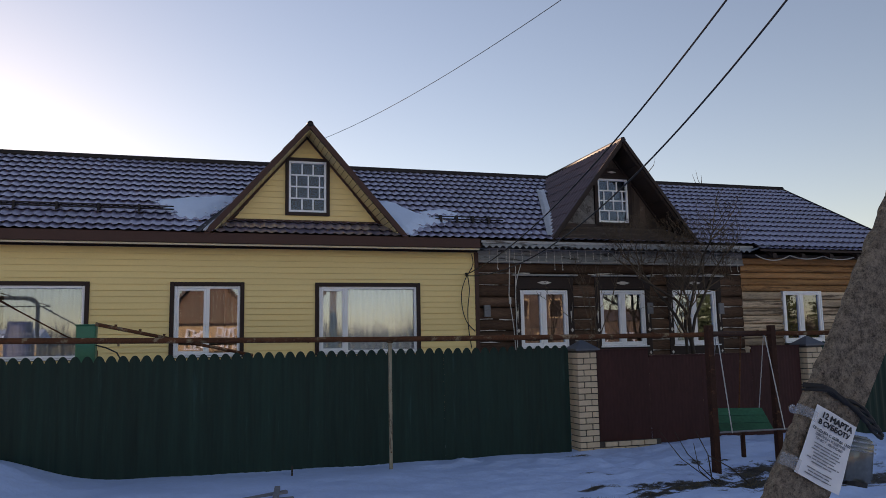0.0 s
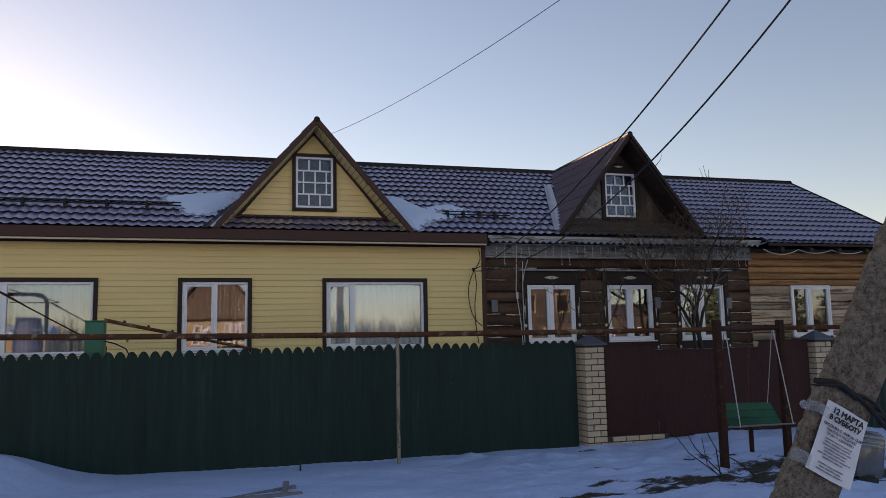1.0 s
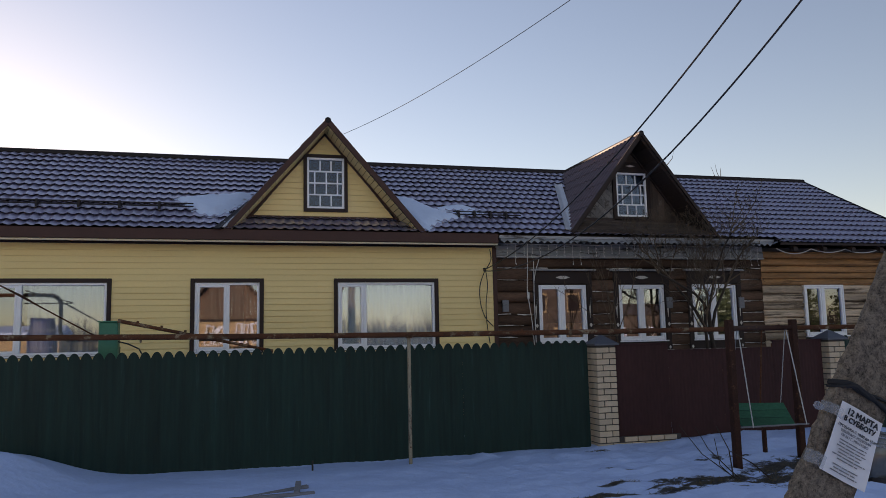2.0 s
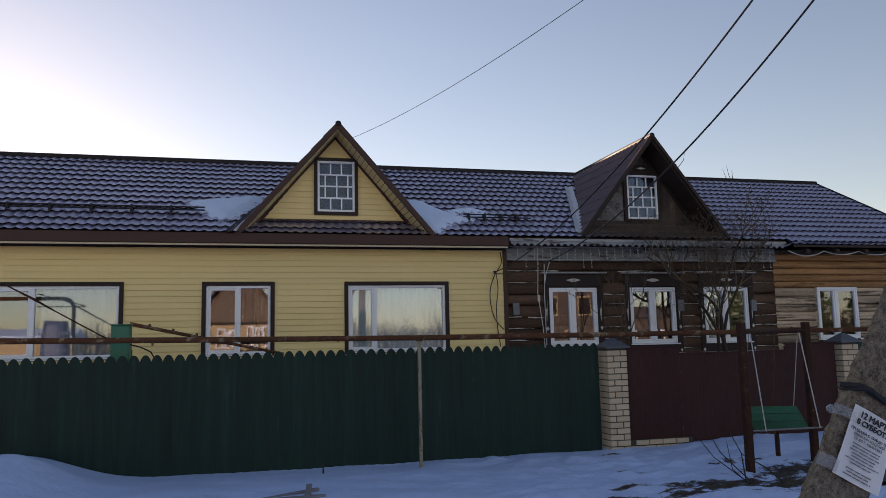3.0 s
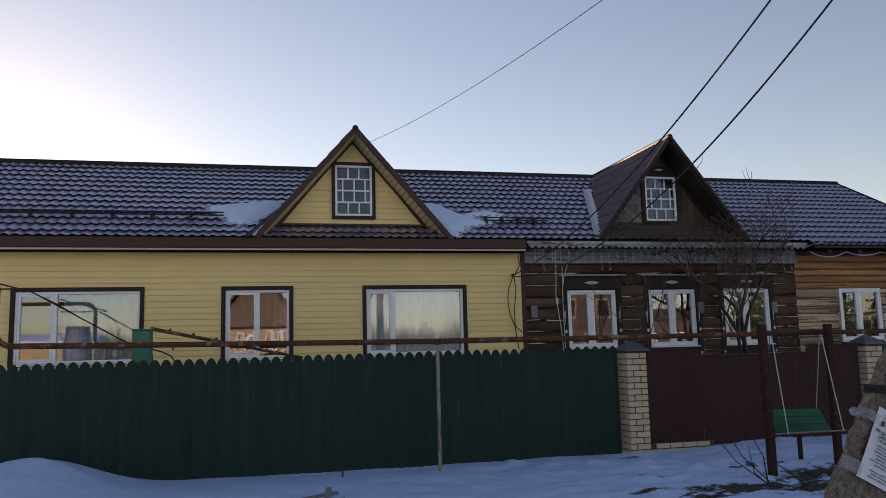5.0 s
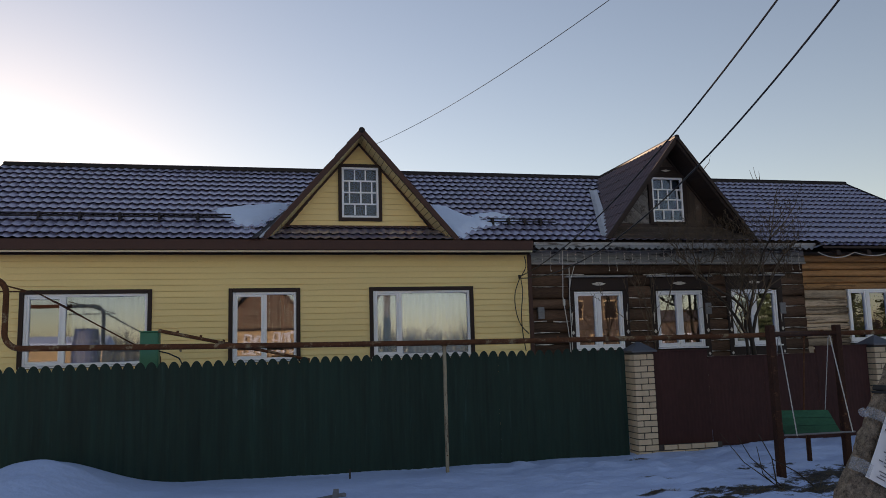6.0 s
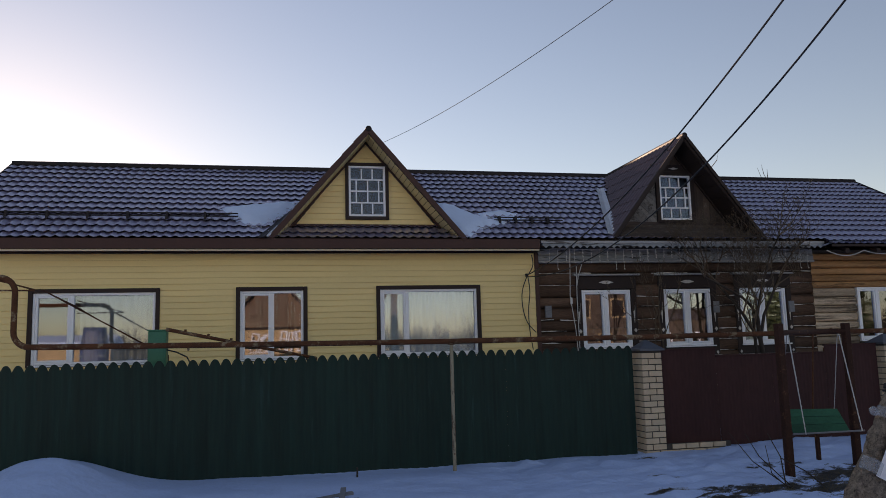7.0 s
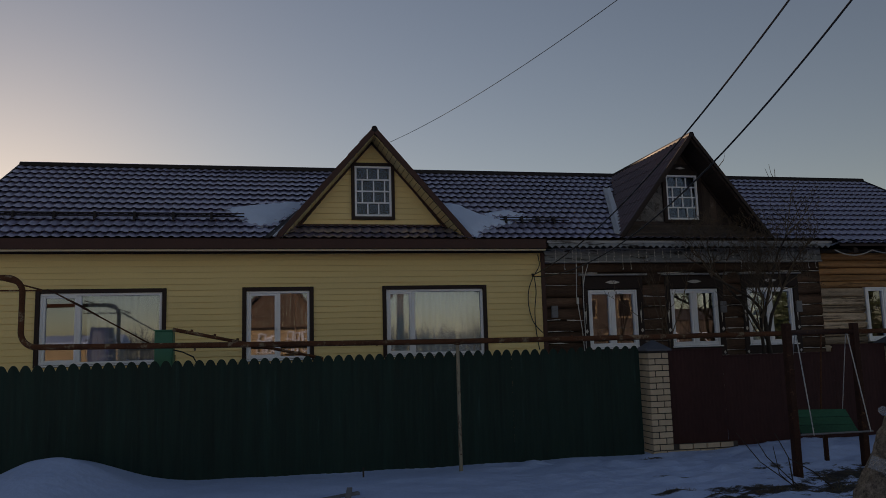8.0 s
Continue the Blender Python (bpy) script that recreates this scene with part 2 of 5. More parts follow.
def add_box(bm, x0, x1, y0, y1, z0, z1, bevel=0.0):
    v = [bm.verts.new(c) for c in ((x0, y0, z0), (x1, y0, z0), (x1, y1, z0), (x0, y1, z0), (x0, y0, z1), (x1, y0, z1), (x1, y1, z1), (x0, y1, z1))]
    f = [bm.faces.new([v[i] for i in q]) for q in ((3, 2, 1, 0), (4, 5, 6, 7), (0, 1, 5, 4), (1, 2, 6, 5), (2, 3, 7, 6), (3, 0, 4, 7))]
    if bevel:
        bmesh.ops.bevel(bm, geom=list({e for q in f for e in q.edges}), offset=bevel, segments=1, affect="EDGES")
    return bm


def box(x0, x1, y0, y1, z0, z1, bevel=0.0):
    return add_box(bmesh.new(), x0, x1, y0, y1, z0, z1, bevel)


def add_tube(bm, pts, radii, sides=8, caps=True):
    pts = [Vector(p) for p in pts]
    if not isinstance(radii, (list, tuple)):
        radii = [radii] * len(pts)
    rings = []
    for i, p in enumerate(pts):
        d = (pts[min(i + 1, len(pts) - 1)] - pts[max(i - 1, 0)]).normalized()
        u = d.cross(Vector((0, 0, 1)) if abs(d.z) < 0.9 else Vector((1, 0, 0))).normalized()
        w = d.cross(u)
        rings.append([bm.verts.new(p + radii[i] * (u * math.cos(2 * math.pi * k / sides) + w * math.sin(2 * math.pi * k / sides))) for k in range(sides)])
    for r0, r1 in zip(rings, rings[1:]):
        for k in range(sides):
            bm.faces.new((r0[k], r0[(k + 1) % sides], r1[(k + 1) % sides], r1[k]))
    if caps and sides > 2:
        bm.faces.new(rings[0])
        bm.faces.new(rings[-1][::-1])
    return bm


def tube(pts, radii, sides=8, caps=True):
    return add_tube(bmesh.new(), pts, radii, sides, caps)


def prism(poly, axis_from, axis_to, axis="y"):
    """A polygon of (a, b) pairs drawn out along an axis: y takes (x, z), x takes (y, z), z takes (x, y)."""
    bm = bmesh.new()
    place = {"y": lambda p, c: (p[0], c, p[1]), "x": lambda p, c: (c, p[0], p[1]), "z": lambda p, c: (p[0], p[1], c)}[axis]
    a = [bm.verts.new(place(p, axis_from)) for p in poly]
    b = [bm.verts.new(place(p, axis_to)) for p in poly]
    bm.faces.new(a)
    bm.faces.new(b[::-1])
    for i in range(len(poly)):
        j = (i + 1) % len(poly)
        bm.faces.new((a[i], b[i], b[j], a[j]))
    bmesh.ops.recalc_face_normals(bm, faces=bm.faces)
    return bm


def tile_sheet(origin, along, down, lo, hi, length, pitch=0.185, step=0.35, amp=0.028, drop=0.042):
    """Pressed metal roof tile: waves across, a step every row. lo and hi give the sheet's ends at a distance down the slope."""
    origin, along, down = Vector(origin), Vector(along).normalized(), Vector(down).normalized()
    up = along.cross(down)
    if up.z < 0:
        up = -up
    vs = []
    k = 0
    while k * step < length - 1e-6:
        for f, h in ((-0.24 if k else 0.0, -0.008), (0.5, 0.6 * drop), (1.06, drop)):
            vs.append((min(k * step + f * step, length + 0.05 * step), h))
        k += 1
    lo_all, hi_all = min(lo(v) for v, _ in vs), max(hi(v) for v, _ in vs)
    cols = int(math.ceil((hi_all - lo_all) / (pitch / 6)))
    verts, faces, keep = [], [], []
    for v, h in vs:
        for c in range(cols + 1):
            u0 = lo_all + c * pitch / 6
            u = min(max(u0, lo(v)), hi(v))
            w = amp * (0.5 + 0.5 * math.cos(2 * math.pi * u / pitch)) ** 1.6
            verts.append(origin + along * u + down * v + up * (w + h))
            keep.append(lo(v) - pitch / 6 < u0 < hi(v) + pitch / 6)
    n = cols + 1
    for r in range(len(vs) - 1):
        for c in range(cols):
            q = (r * n + c, r * n + c + 1, (r + 1) * n + c + 1, (r + 1) * n + c)
            if sum(keep[i] for i in q) >= 3 and (verts[q[0]] - verts[q[1]]).length + (verts[q[2]] - verts[q[3]]).length > 1e-4:
                faces.append(q)
    me = bpy.data.meshes.new("tile_sheet")
    me.from_pydata(verts, [], faces)
    bm = bmesh.new()
    bm.from_mesh(me)
    bpy.data.meshes.remove(me)
    bm.verts.index_update()
    for e_ in bm.edges:
        r0, r1 = e_.verts[0].index // n, e_.verts[1].index // n
        if r0 == r1 and r0 % 3 != 1:
            e_.smooth = False
    return bm


# ---- ground ----
def ground_height(x, y):
    z = -0.2 * min(max((y - 3) / 6, 0), 1)
    far = max(0.0, 1 - abs(y - 11.7) / 2.4)
    z += 0.55 * math.exp(-((x + 3.15) / 0.95) ** 2) * far ** 0.8
    z += 0.05 * noise.noise((x * 0.35, y * 0.5, 0)) + 0.035 * noise.noise((x * 1.1, y * 1.4, 3)) if 4 < y < 12.6 else 0
    if 4 < y < 12.4:
        z += (0.4 + 0.6 * min(1, max(0, (x - 1.5) / 2))) * (0.034 * noise.noise((x * 1.9, y * 2.2, 21)) + 0.026 * noise.noise((x * 4.2, y * 4.8, 15)))
        z += min(1, max(0, (x - 2.5) / 2)) * (0.05 * noise.noise((x * 2.6, y * 3.4, 8)) + 0.024 * noise.noise((x * 6, y * 7, 11))) + 0.006 * noise.noise((x * 3, y * 4, 12))
    if 7.3 < x < 12 and 10.2 < y < 12.6:
        z += 0.1 * min(1, (x - 7.3) / 1.2) * min(1, (y - 10.2) / 1.0)
    return z


MUD = [(8.3, 9.75, 1.9, 0.65, 0.57), (6.1, 9.2, 1.2, 0.34, 0.56), (4.35, 8.72, 0.55, 0.16, 0.75), (8.2, 8.6, 2.6, 0.8, 0.54), (6.9, 9.0, 1.1, 0.4, 0.5), (5.2, 8.6, 0.8, 0.2, 0.5), (5.3, 10.2, 0.7, 0.15, 0.42),
       (5.95, 12.1, 0.35, 0.12, 0.5), (7.2, 10.6, 0.7, 0.2, 0.45), (6.7, 8.75, 0.9, 0.2, 0.66), (5.5, 8.9, 0.7, 0.1, 0.6), (7.3, 9.5, 0.8, 0.3, 0.52), (4.9, 9.3, 0.5, 0.08, 0.55), (6.1, 8.85, 0.6, 0.15, 0.62)]


def mud_at(x, y):
    v = 0.0
    for cx, cy, rx, ry, s in MUD:
        d = ((x - cx) / rx) ** 2 + ((y - cy) / ry) ** 2
        v = max(v, s * math.exp(-0.7 * d))
    return v


def build_ground():
    xs = [-600, -200, -80, -40, -20, -12] + [-9 + 0.08 * i for i in range(300)] + [18, 25, 40, 80, 200, 600]
    ys = [-600, -200, -80, -40, -20, -10, -4, 0, 2, 4] + [5 + 0.08 * i for i in range(107)] + [14.5, 16, 20, 30, 60, 150, 300, 600]
    verts = [(x, y, ground_height(x, y)) for y in ys for x in xs]
    n = len(xs)
    faces = [(r * n + c, r * n + c + 1, (r + 1) * n + c + 1, (r + 1) * n + c) for r in range(len(ys) - 1) for c in range(n - 1)]
    me = bpy.data.meshes.new("ground")
    me.from_pydata(verts, [], faces)
    at = me.attributes.new("mud", "FLOAT", "POINT")
    at.data.foreach_set("value", [mud_at(v[0], v[1]) for v in verts])
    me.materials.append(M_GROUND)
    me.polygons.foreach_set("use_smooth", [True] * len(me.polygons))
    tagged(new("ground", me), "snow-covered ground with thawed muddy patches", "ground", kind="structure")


build_ground()

# ---- the long house: measures ----
YW, YK = 15.22, 15.32                      # front faces of the sided wall and of the log wall
EAVE_Y, EAVE_Z, RIDGE_Y, RIDGE_Z = 14.72, 3.82, 18.95, 6.13
XL, XC, XB, XR = -5.55, 5.3, 11.93, 15.9     # gable wall, corner of the siding, corner of the dark logs, far gable wall
SLOPE = (RIDGE_Z - EAVE_Z) / (RIDGE_Y - EAVE_Y)


def roof_z(y):
    return EAVE_Z + (y - EAVE_Y) * SLOPE


house = thing("house", 5, 18, 0, "long low house with yellow siding, dark log and bare log parts", "house")


def wall_strips(x0, x1, z0, z1, holes):
    """Rectangles that fill a wall round its openings (x0, x1, z0, z1)."""
    zs = sorted({z0, z1, *[h[2] for h in holes], *[h[3] for h in holes]})
    out = []
    for a, b in zip(zs, zs[1:]):
        cuts = sorted((h[0], h[1]) for h in holes if h[2] < (a + b) / 2 < h[3])
        x = x0
        for c0, c1 in cuts:
            if c0 > x:
                out.append((x, c0, a, b))
            x = c1
        out.append((x, x1, a, b))
    return out


W_YELLOW = [(-4.44, -2.17, 1.53, 2.95), (-0.79, 0.56, 1.53, 2.95), (1.91, 4.05, 1.53, 2.95)]
W_DARK = [(6.3, 7.42, 1.6, 2.82), (8.2, 9.33, 1.59, 2.82), (10.04, 11.2, 1.59, 2.83)]
W_RAW = [(13.08, 14.22, 1.6, 2.81)]

core = bmesh.new()
for r in wall_strips(XL, XC, -0.3, 3.7, W_YELLOW):
    add_box(core, r[0], r[1], YW + 0.03, YW + 0.4, r[2], r[3])
for r in wall_strips(XC, XR, -0.3, 3.7, W_DARK + W_RAW):
    add_box(core, r[0], r[1], YK + 0.1, YK + 0.4, r[2], r[3])
piece("wall", core, M_MORTAR, house)
shell = bmesh.new()
add_box(shell, XL, XL + 0.3, YW + 0.4, 22.6, -0.3, 3.7)
add_box(shell, XR - 0.3, XR, YW + 0.4, 22.6, -0.3, 3.7)
add_box(shell, XL, XR, 22.6, 22.9, -0.3, 3.7)
piece("back_wall", shell, M_ROOM, house)
piece("room_ceiling", box(XL, XR, YW + 0.41, 22.6, 3.1, 3.2), M_ROOM, house)
piece("room_floor", box(XL, XR, YW + 0.41, 22.6, 0.5, 0.6), M_ROOM, house)
piece("room_partition", box(XL + 0.3, XR - 0.3, 18.2, 18.3, 0.6, 3.1), M_ROOM, house)
for x in (-1.5, 1.2, 5.3, 7.8, 9.7, 12.0):
    piece("room_partition", box(x - 0.06, x + 0.06, YW + 0.41, 18.2, 0.6, 3.1), M_ROOM, house)
for x, sgn in ((XL, 1), (XR, -1)):
    piece("gable_wall", prism([(YW, 3.7), (22.6, 3.7), (RIDGE_Y, RIDGE_Z - 0.12)], x, x + 0.2 * sgn, "x"), M_SIDING if x < 0 else M_GABLE, house)

# roof sheets, the main slopes
down = (0, -1, -SLOPE)
slope_len = math.hypot(RIDGE_Y - EAVE_Y, RIDGE_Z - EAVE_Z)
piece("roof", tile_sheet((0, RIDGE_Y, RIDGE_Z), (1, 0, 0), down, lambda v: -5.95, lambda v: 11.85, slope_len), M_ROOF, house, "dark brown metal tile roof with sky sheen in its colour", True)
piece("roof", tile_sheet((0, RIDGE_Y, RIDGE_Z), (1, 0, 0), down, lambda v: 11.85, lambda v: 16.42, slope_len + 0.24), M_ROOF, house, "dark brown metal tile roof with sky sheen in its colour", True)
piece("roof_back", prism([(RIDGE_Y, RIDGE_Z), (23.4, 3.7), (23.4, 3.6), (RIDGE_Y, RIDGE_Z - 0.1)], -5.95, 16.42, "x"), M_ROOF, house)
piece("roof_deck", prism([(RIDGE_Y, RIDGE_Z - 0.03), (EAVE_Y + 0.06, roof_z(EAVE_Y + 0.06) - 0.03), (EAVE_Y + 0.06, roof_z(EAVE_Y + 0.06) - 0.09), (RIDGE_Y, RIDGE_Z - 0.09)], -5.9, 16.38, "x"), M_DARKTRIM, house)
piece("ridge_cap", tube([(-5.97, RIDGE_Y, RIDGE_Z + 0.02), (16.44, RIDGE_Y, RIDGE_Z + 0.02)], 0.08, 10), M_RIDGE, house, "", True)
for x in (-5.96, 16.43):
    piece("rake_board", prism([(RIDGE_Y, RIDGE_Z + 0.06), (EAVE_Y - 0.03, EAVE_Z + 0.05), (EAVE_Y - 0.03, EAVE_Z - 0.12), (RIDGE_Y, RIDGE_Z - 0.12)], x - 0.02, x + 0.02, "x"), M_RIDGE, house)

# eaves of the sided part: boxed fascia, cream strip, soffit
piece("fascia", box(-5.95, 5.22, EAVE_Y + 0.0, EAVE_Y + 0.05, 3.64, EAVE_Z + 0.015, 0.006), M_BROWN, house, "dark brown eaves fascia")
piece("soffit", box(-5.95, 5.22, EAVE_Y + 0.055, YW, 3.64, 3.67), M_BROWN, house)
piece("cream_strip", box(-5.95, 5.22, EAVE_Y + 0.06, EAVE_Y + 0.1, 3.603, 3.637, 0.004), M_CREAM, house)
piece("frieze_trim", box(XL, XC, YW - 0.04, YW + 0.0, 3.6, 3.64), M_CASING, house)
piece("corner_trim", box(XC - 0.06, XC + 0.03, YW - 0.035, YW + 0.42, -0.2, 3.6, 0.006), M_BROWN, house, "dark brown corner strip")


def siding(x0, x1, z0, z1, y, holes, clip=None):
    """Courses of lapped plastic siding, each cut round the openings and by a gable's slopes."""
    h = 0.115
    k = int((z1 - z0) / h + 0.999)
    for i in range(k):
        a, b = z0 + i * h, min(z0 + (i + 1) * h, z1)
        cuts = sorted((q[0], q[1]) for q in holes if q[2] - 0.01 < (a + b) / 2 < q[3] + 0.01)
        x, end = x0, x1
        if clip:
            xc, apex, k2 = clip
            half0, half1 = (apex - a) / k2, max(0.0, (apex - b) / k2)
            x, end = xc - half0, xc + half0
        spans = []
        for c0, c1 in cuts:
            spans.append((x, c0))
            x = c1
        spans.append((x, end))
        for s0, s1 in spans:
            if s1 - s0 < 0.02:
                continue
            bm = bmesh.new()
            t0, t1 = s0, s1
            if clip:
                xc, apex, k2 = clip
                t0, t1 = max(s0, xc - half1), min(s1, xc + half1)
                if t1 - t0 < 0.01:
                    t0 = t1 = (s0 + s1) / 2
                    t1 += 0.01
            prof = ((-0.018, a, s0, s1), (-0.02, a + 0.01, s0, s1), (-0.008, b - 0.006, t0, t1), (0.0, b, t0, t1), (0.02, b, t0, t1), (0.02, a, s0, s1))
            lo = [bm.verts.new((p[2], y + p[0], p[1])) for p in prof]
            hi = [bm.verts.new((p[3], y + p[0], p[1])) for p in prof]
            for q in range(6):
                bm.faces.new((lo[q], hi[q], hi[(q + 1) % 6], lo[(q + 1) % 6]))
            bm.faces.new(lo[::-1])
            bm.faces.new(hi)
            piece("siding_plank", bm, M_SIDING, house)


# ---- windows ----
def window(name, x0, x1, z0, z1, y, label, mullions=(), trim=0.0, curtain=None, bars=None, deep=0.09, sash=None):
    """A plastic window in its opening: frame, posts, panes, sill, dark casing, curtain behind."""
    w = thing(name, (x0 + x1) / 2, y, z0, label, "window", kind="structure")
    if trim:
        c = bmesh.new()
        for r in ((x0, x0 + trim, z0, z1), (x1 - trim, x1, z0, z1), (x0 + trim, x1 - trim, z1 - trim, z1), (x0 + trim, x1 - trim, z0, z0 + trim * 0.5)):
            add_box(c, r[0], r[1], y - 0.045, y + 0.06, r[2], r[3], 0.006)
        piece("casing", c, M_CASING, w, "dark brown casing")
        x0, x1, z0, z1 = x0 + trim, x1 - trim, z0 + trim * 0.5, z1 - trim
    f = 0.05
    c = bmesh.new()
    for r in ((x0, x0 + f, z0, z1), (x1 - f, x1, z0, z1), (x0 + f, x1 - f, z1 - f, z1), (x0 + f, x1 - f, z0, z0 + f)):
        add_box(c, r[0], r[1], y - 0.01, y + deep, r[2], r[3], 0.008)
    piece("window_frame", c, M_WHITE, w)
    edges = [x0 + f] + [v for m in mullions for v in (m - 0.035, m + 0.035)] + [x1 - f]
    for m in mullions:
        piece("mullion", box(m - 0.035, m + 0.035, y - 0.008, y + deep - 0.002, z0 + f, z1 - f, 0.008), M_WHITE, w)
    for i, (a, b) in enumerate(zip(edges[::2], edges[1::2])):
        lo, hi, holder = z0 + f, z1 - f, w
        if sash is None or i in sash:
            s = bmesh.new()
            for r in ((a, a + 0.04, lo, hi), (b - 0.04, b, lo, hi), (a + 0.04, b - 0.04, hi - 0.04, hi), (a + 0.04, b - 0.04, lo, lo + 0.04)):
                add_box(s, r[0], r[1], y + 0.0, y + deep - 0.01, r[2], r[3], 0.006)
            holder = piece("sash", s, M_WHITE, w)
            a, b, lo, hi = a + 0.04, b - 0.04, lo + 0.04, hi - 0.04
        g = piece("pane", box(a, b, y + 0.045, y + 0.051, lo, hi), M_GLASS, holder)
        g.visible_shadow = False
    if bars:
        for x in bars[0]:
            piece("glazing_bar", box(x - 0.014, x + 0.014, y + 0.02, y + 0.042, z0 + f, z1 - f), M_WHITE, w)
        for z in bars[1]:
            piece("glazing_bar", box(x0 + f, x1 - f, y + 0.018, y + 0.040, z - 0.014, z + 0.014), M_WHITE, w)
    piece("window_sill", box(x0 - 0.03, x1 + 0.03, y - 0.08, y + 0.02, z0 - 0.03, z0 - 0.003, 0.004), M_WHITE, w)
    if curtain:
        material, spans, top, bottom = curtain
        for a, b in spans:
            bm = bmesh.new()
            n = max(8, int((b - a) / 0.02))
            rows = []
            for z in (bottom, (top + bottom) / 2, top):
                rows.append([bm.verts.new((a + (b - a) * i / n, y + 0.2 + 0.025 * math.sin(i * 0.9) + 0.012 * math.sin(i * 0.37), z)) for i in range(n + 1)])
            for r0, r1 in zip(rows, rows[1:]):
                for i in range(n):
                    bm.faces.new((r0[i], r0[i + 1], r1[i + 1], r1[i]))
            ob = piece("curtain", bm, material, w, "", True)
    return w


window("window_1", *W_YELLOW[0], YW, "wide white plastic window with dark brown casing", (-3.7,), 0.075, (M_CURTAIN, [(-3.6, -2.3)], 2.95, 1.5), sash=(0,))
window("window_2", *W_YELLOW[1], YW, "white plastic window with two leaves and dark brown casing", (-0.11,), 0.075, (M_BROWNSHEET, [(0.2, 0.5)], 2.95, 1.5), sash=(0,))
window("window_3", *W_YELLOW[2], YW, "wide white plastic window with pale curtains and dark brown casing", (2.53,), 0.075, (M_NETCURTAIN, [(2.0, 4.0)], 2.95, 1.5), sash=(0,))
# brown sheets low in windows 4 and 5 paint the mirrored brown buildings
window("window_4", *W_DARK[0], YK, "white plastic window in the dark log wall", (6.84,), 0, (M_BROWNSHEET, [(6.35, 7.4)], 2.0, 1.5))
window("window_5", *W_DARK[1], YK, "white plastic window with brown curtains in the log wall", (8.76,), 0, (M_BROWNSHEET, [(8.25, 8.75), (8.8, 9.3)], 2.4, 1.55))
window("window_6", *W_DARK[2], YK, "white plastic window behind the bare apple tree", (10.6,), 0, (M_NETCURTAIN, [(10.1, 10.6)], 2.8, 1.55))
window("window_7", *W_RAW[0], YK, "white plastic window in the bare log wall", (13.6,), 0, None)


# ---- dormers ----
def dormer(xc, apex, half, wall_y, front, k, soffit_mat, rake_mat, name, steps, rk):
    """A gabled dormer: two tile slopes that die into the main roof, rakes, soffits and the gable wall."""
    d = thing(name, xc, wall_y, EAVE_Z, "dormer", "dormer")
    length = half * math.hypot(1, k)
    for sgn in (-1, 1):
        dn = Vector((sgn, 0, -k)).normalized()

        def back(v, dn=dn):
            z = apex + dn.z * v
            return min(EAVE_Y + (z - EAVE_Y * 0 - EAVE_Z) / SLOPE + 0.06, RIDGE_Y + 0.4)

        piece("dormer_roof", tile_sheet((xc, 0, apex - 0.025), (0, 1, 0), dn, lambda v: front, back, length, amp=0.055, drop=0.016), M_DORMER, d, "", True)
        top, bot = (xc, apex - 0.03), (xc + sgn * half, apex - k * half - 0.03)
        nrm = Vector((sgn * k, 0, 1)).normalized()
        th = 0.05
        piece("soffit", prism([top, bot, (bot[0] - nrm.x * th, bot[1] - nrm.z * th), (top[0], top[1] - th * 1.5)], front + 0.03, wall_y + 0.02, "y"), M_DARKTRIM, d)
        for i in range(steps):
            a_, b_ = i / steps + 0.0022, (i + 1) / steps - 0.0022
            p_, q_ = Vector(top).lerp(Vector(bot), a_), Vector(top).lerp(Vector(bot), b_)
            o_ = Vector((-nrm.x, -nrm.z)) * (th + 0.012)
            w_ = Vector((-nrm.x, -nrm.z)) * th
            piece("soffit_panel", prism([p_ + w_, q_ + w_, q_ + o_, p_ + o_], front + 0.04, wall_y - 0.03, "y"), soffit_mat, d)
        e0, e1 = Vector(top) + Vector((-nrm.x, -nrm.z)) * (th + 0.015), Vector(bot) + Vector((-nrm.x, -nrm.z)) * (th + 0.015)
        e1 = e0.lerp(e1, 0.83)
        piece("edge_trim", prism([e0, e1, e1 + Vector((-nrm.x, -nrm.z)) * 0.04, e0 + Vector((0, -0.055))], wall_y - 0.045, wall_y - 0.012, "y"), rake_mat, d)
        piece("rake_board", prism([(xc, apex + 0.05), (xc + sgn * (half + 0.03), apex - k * (half + 0.03) + 0.05), (xc + sgn * (half + 0.03) - nrm.x * rk * sgn * sgn, apex - k * (half + 0.03) + 0.05 - nrm.z * rk),
                                    (xc, apex + 0.05 - rk / nrm.z)], front - 0.02, front + 0.025, "y"), rake_mat, d)
    piece("ridge_cap", tube([(xc, front - 0.022, apex - 0.012), (xc, RIDGE_Y - 0.05, apex - 0.012)], 0.062, 10), M_RIDGE, d, "", True)
    return d


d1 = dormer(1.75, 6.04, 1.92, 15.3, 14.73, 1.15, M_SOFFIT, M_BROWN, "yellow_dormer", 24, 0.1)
tagged(d1, "gabled dormer with yellow siding and brown rakes on the roof", "dormer")
d2 = dormer(8.62, 6.13, 1.77, 15.4, 14.73, 1.28, M_DARKTRIM, M_DARKTRIM, "dark_dormer", 9, 0.06)
tagged(d2, "gabled dormer of old dark boards on the roof", "dormer")
siding(XL, XC - 0.06, -0.2, 3.6, YW, W_YELLOW)
siding(0, 0, 4.19, 5.9, 15.3, [(1.33, 2.2, 4.3, 5.45)], (1.75, 5.93, 1.24))
piece("gable_backing", prism([(0.2, 4.05), (3.3, 4.05), (1.75, 5.95)], 15.32, 15.36, "y"), M_MORTAR, d1)
piece("base_strip", box(0.3, 3.2, 15.25, 15.275, 4.165, 4.2), M_BROWN, d1)

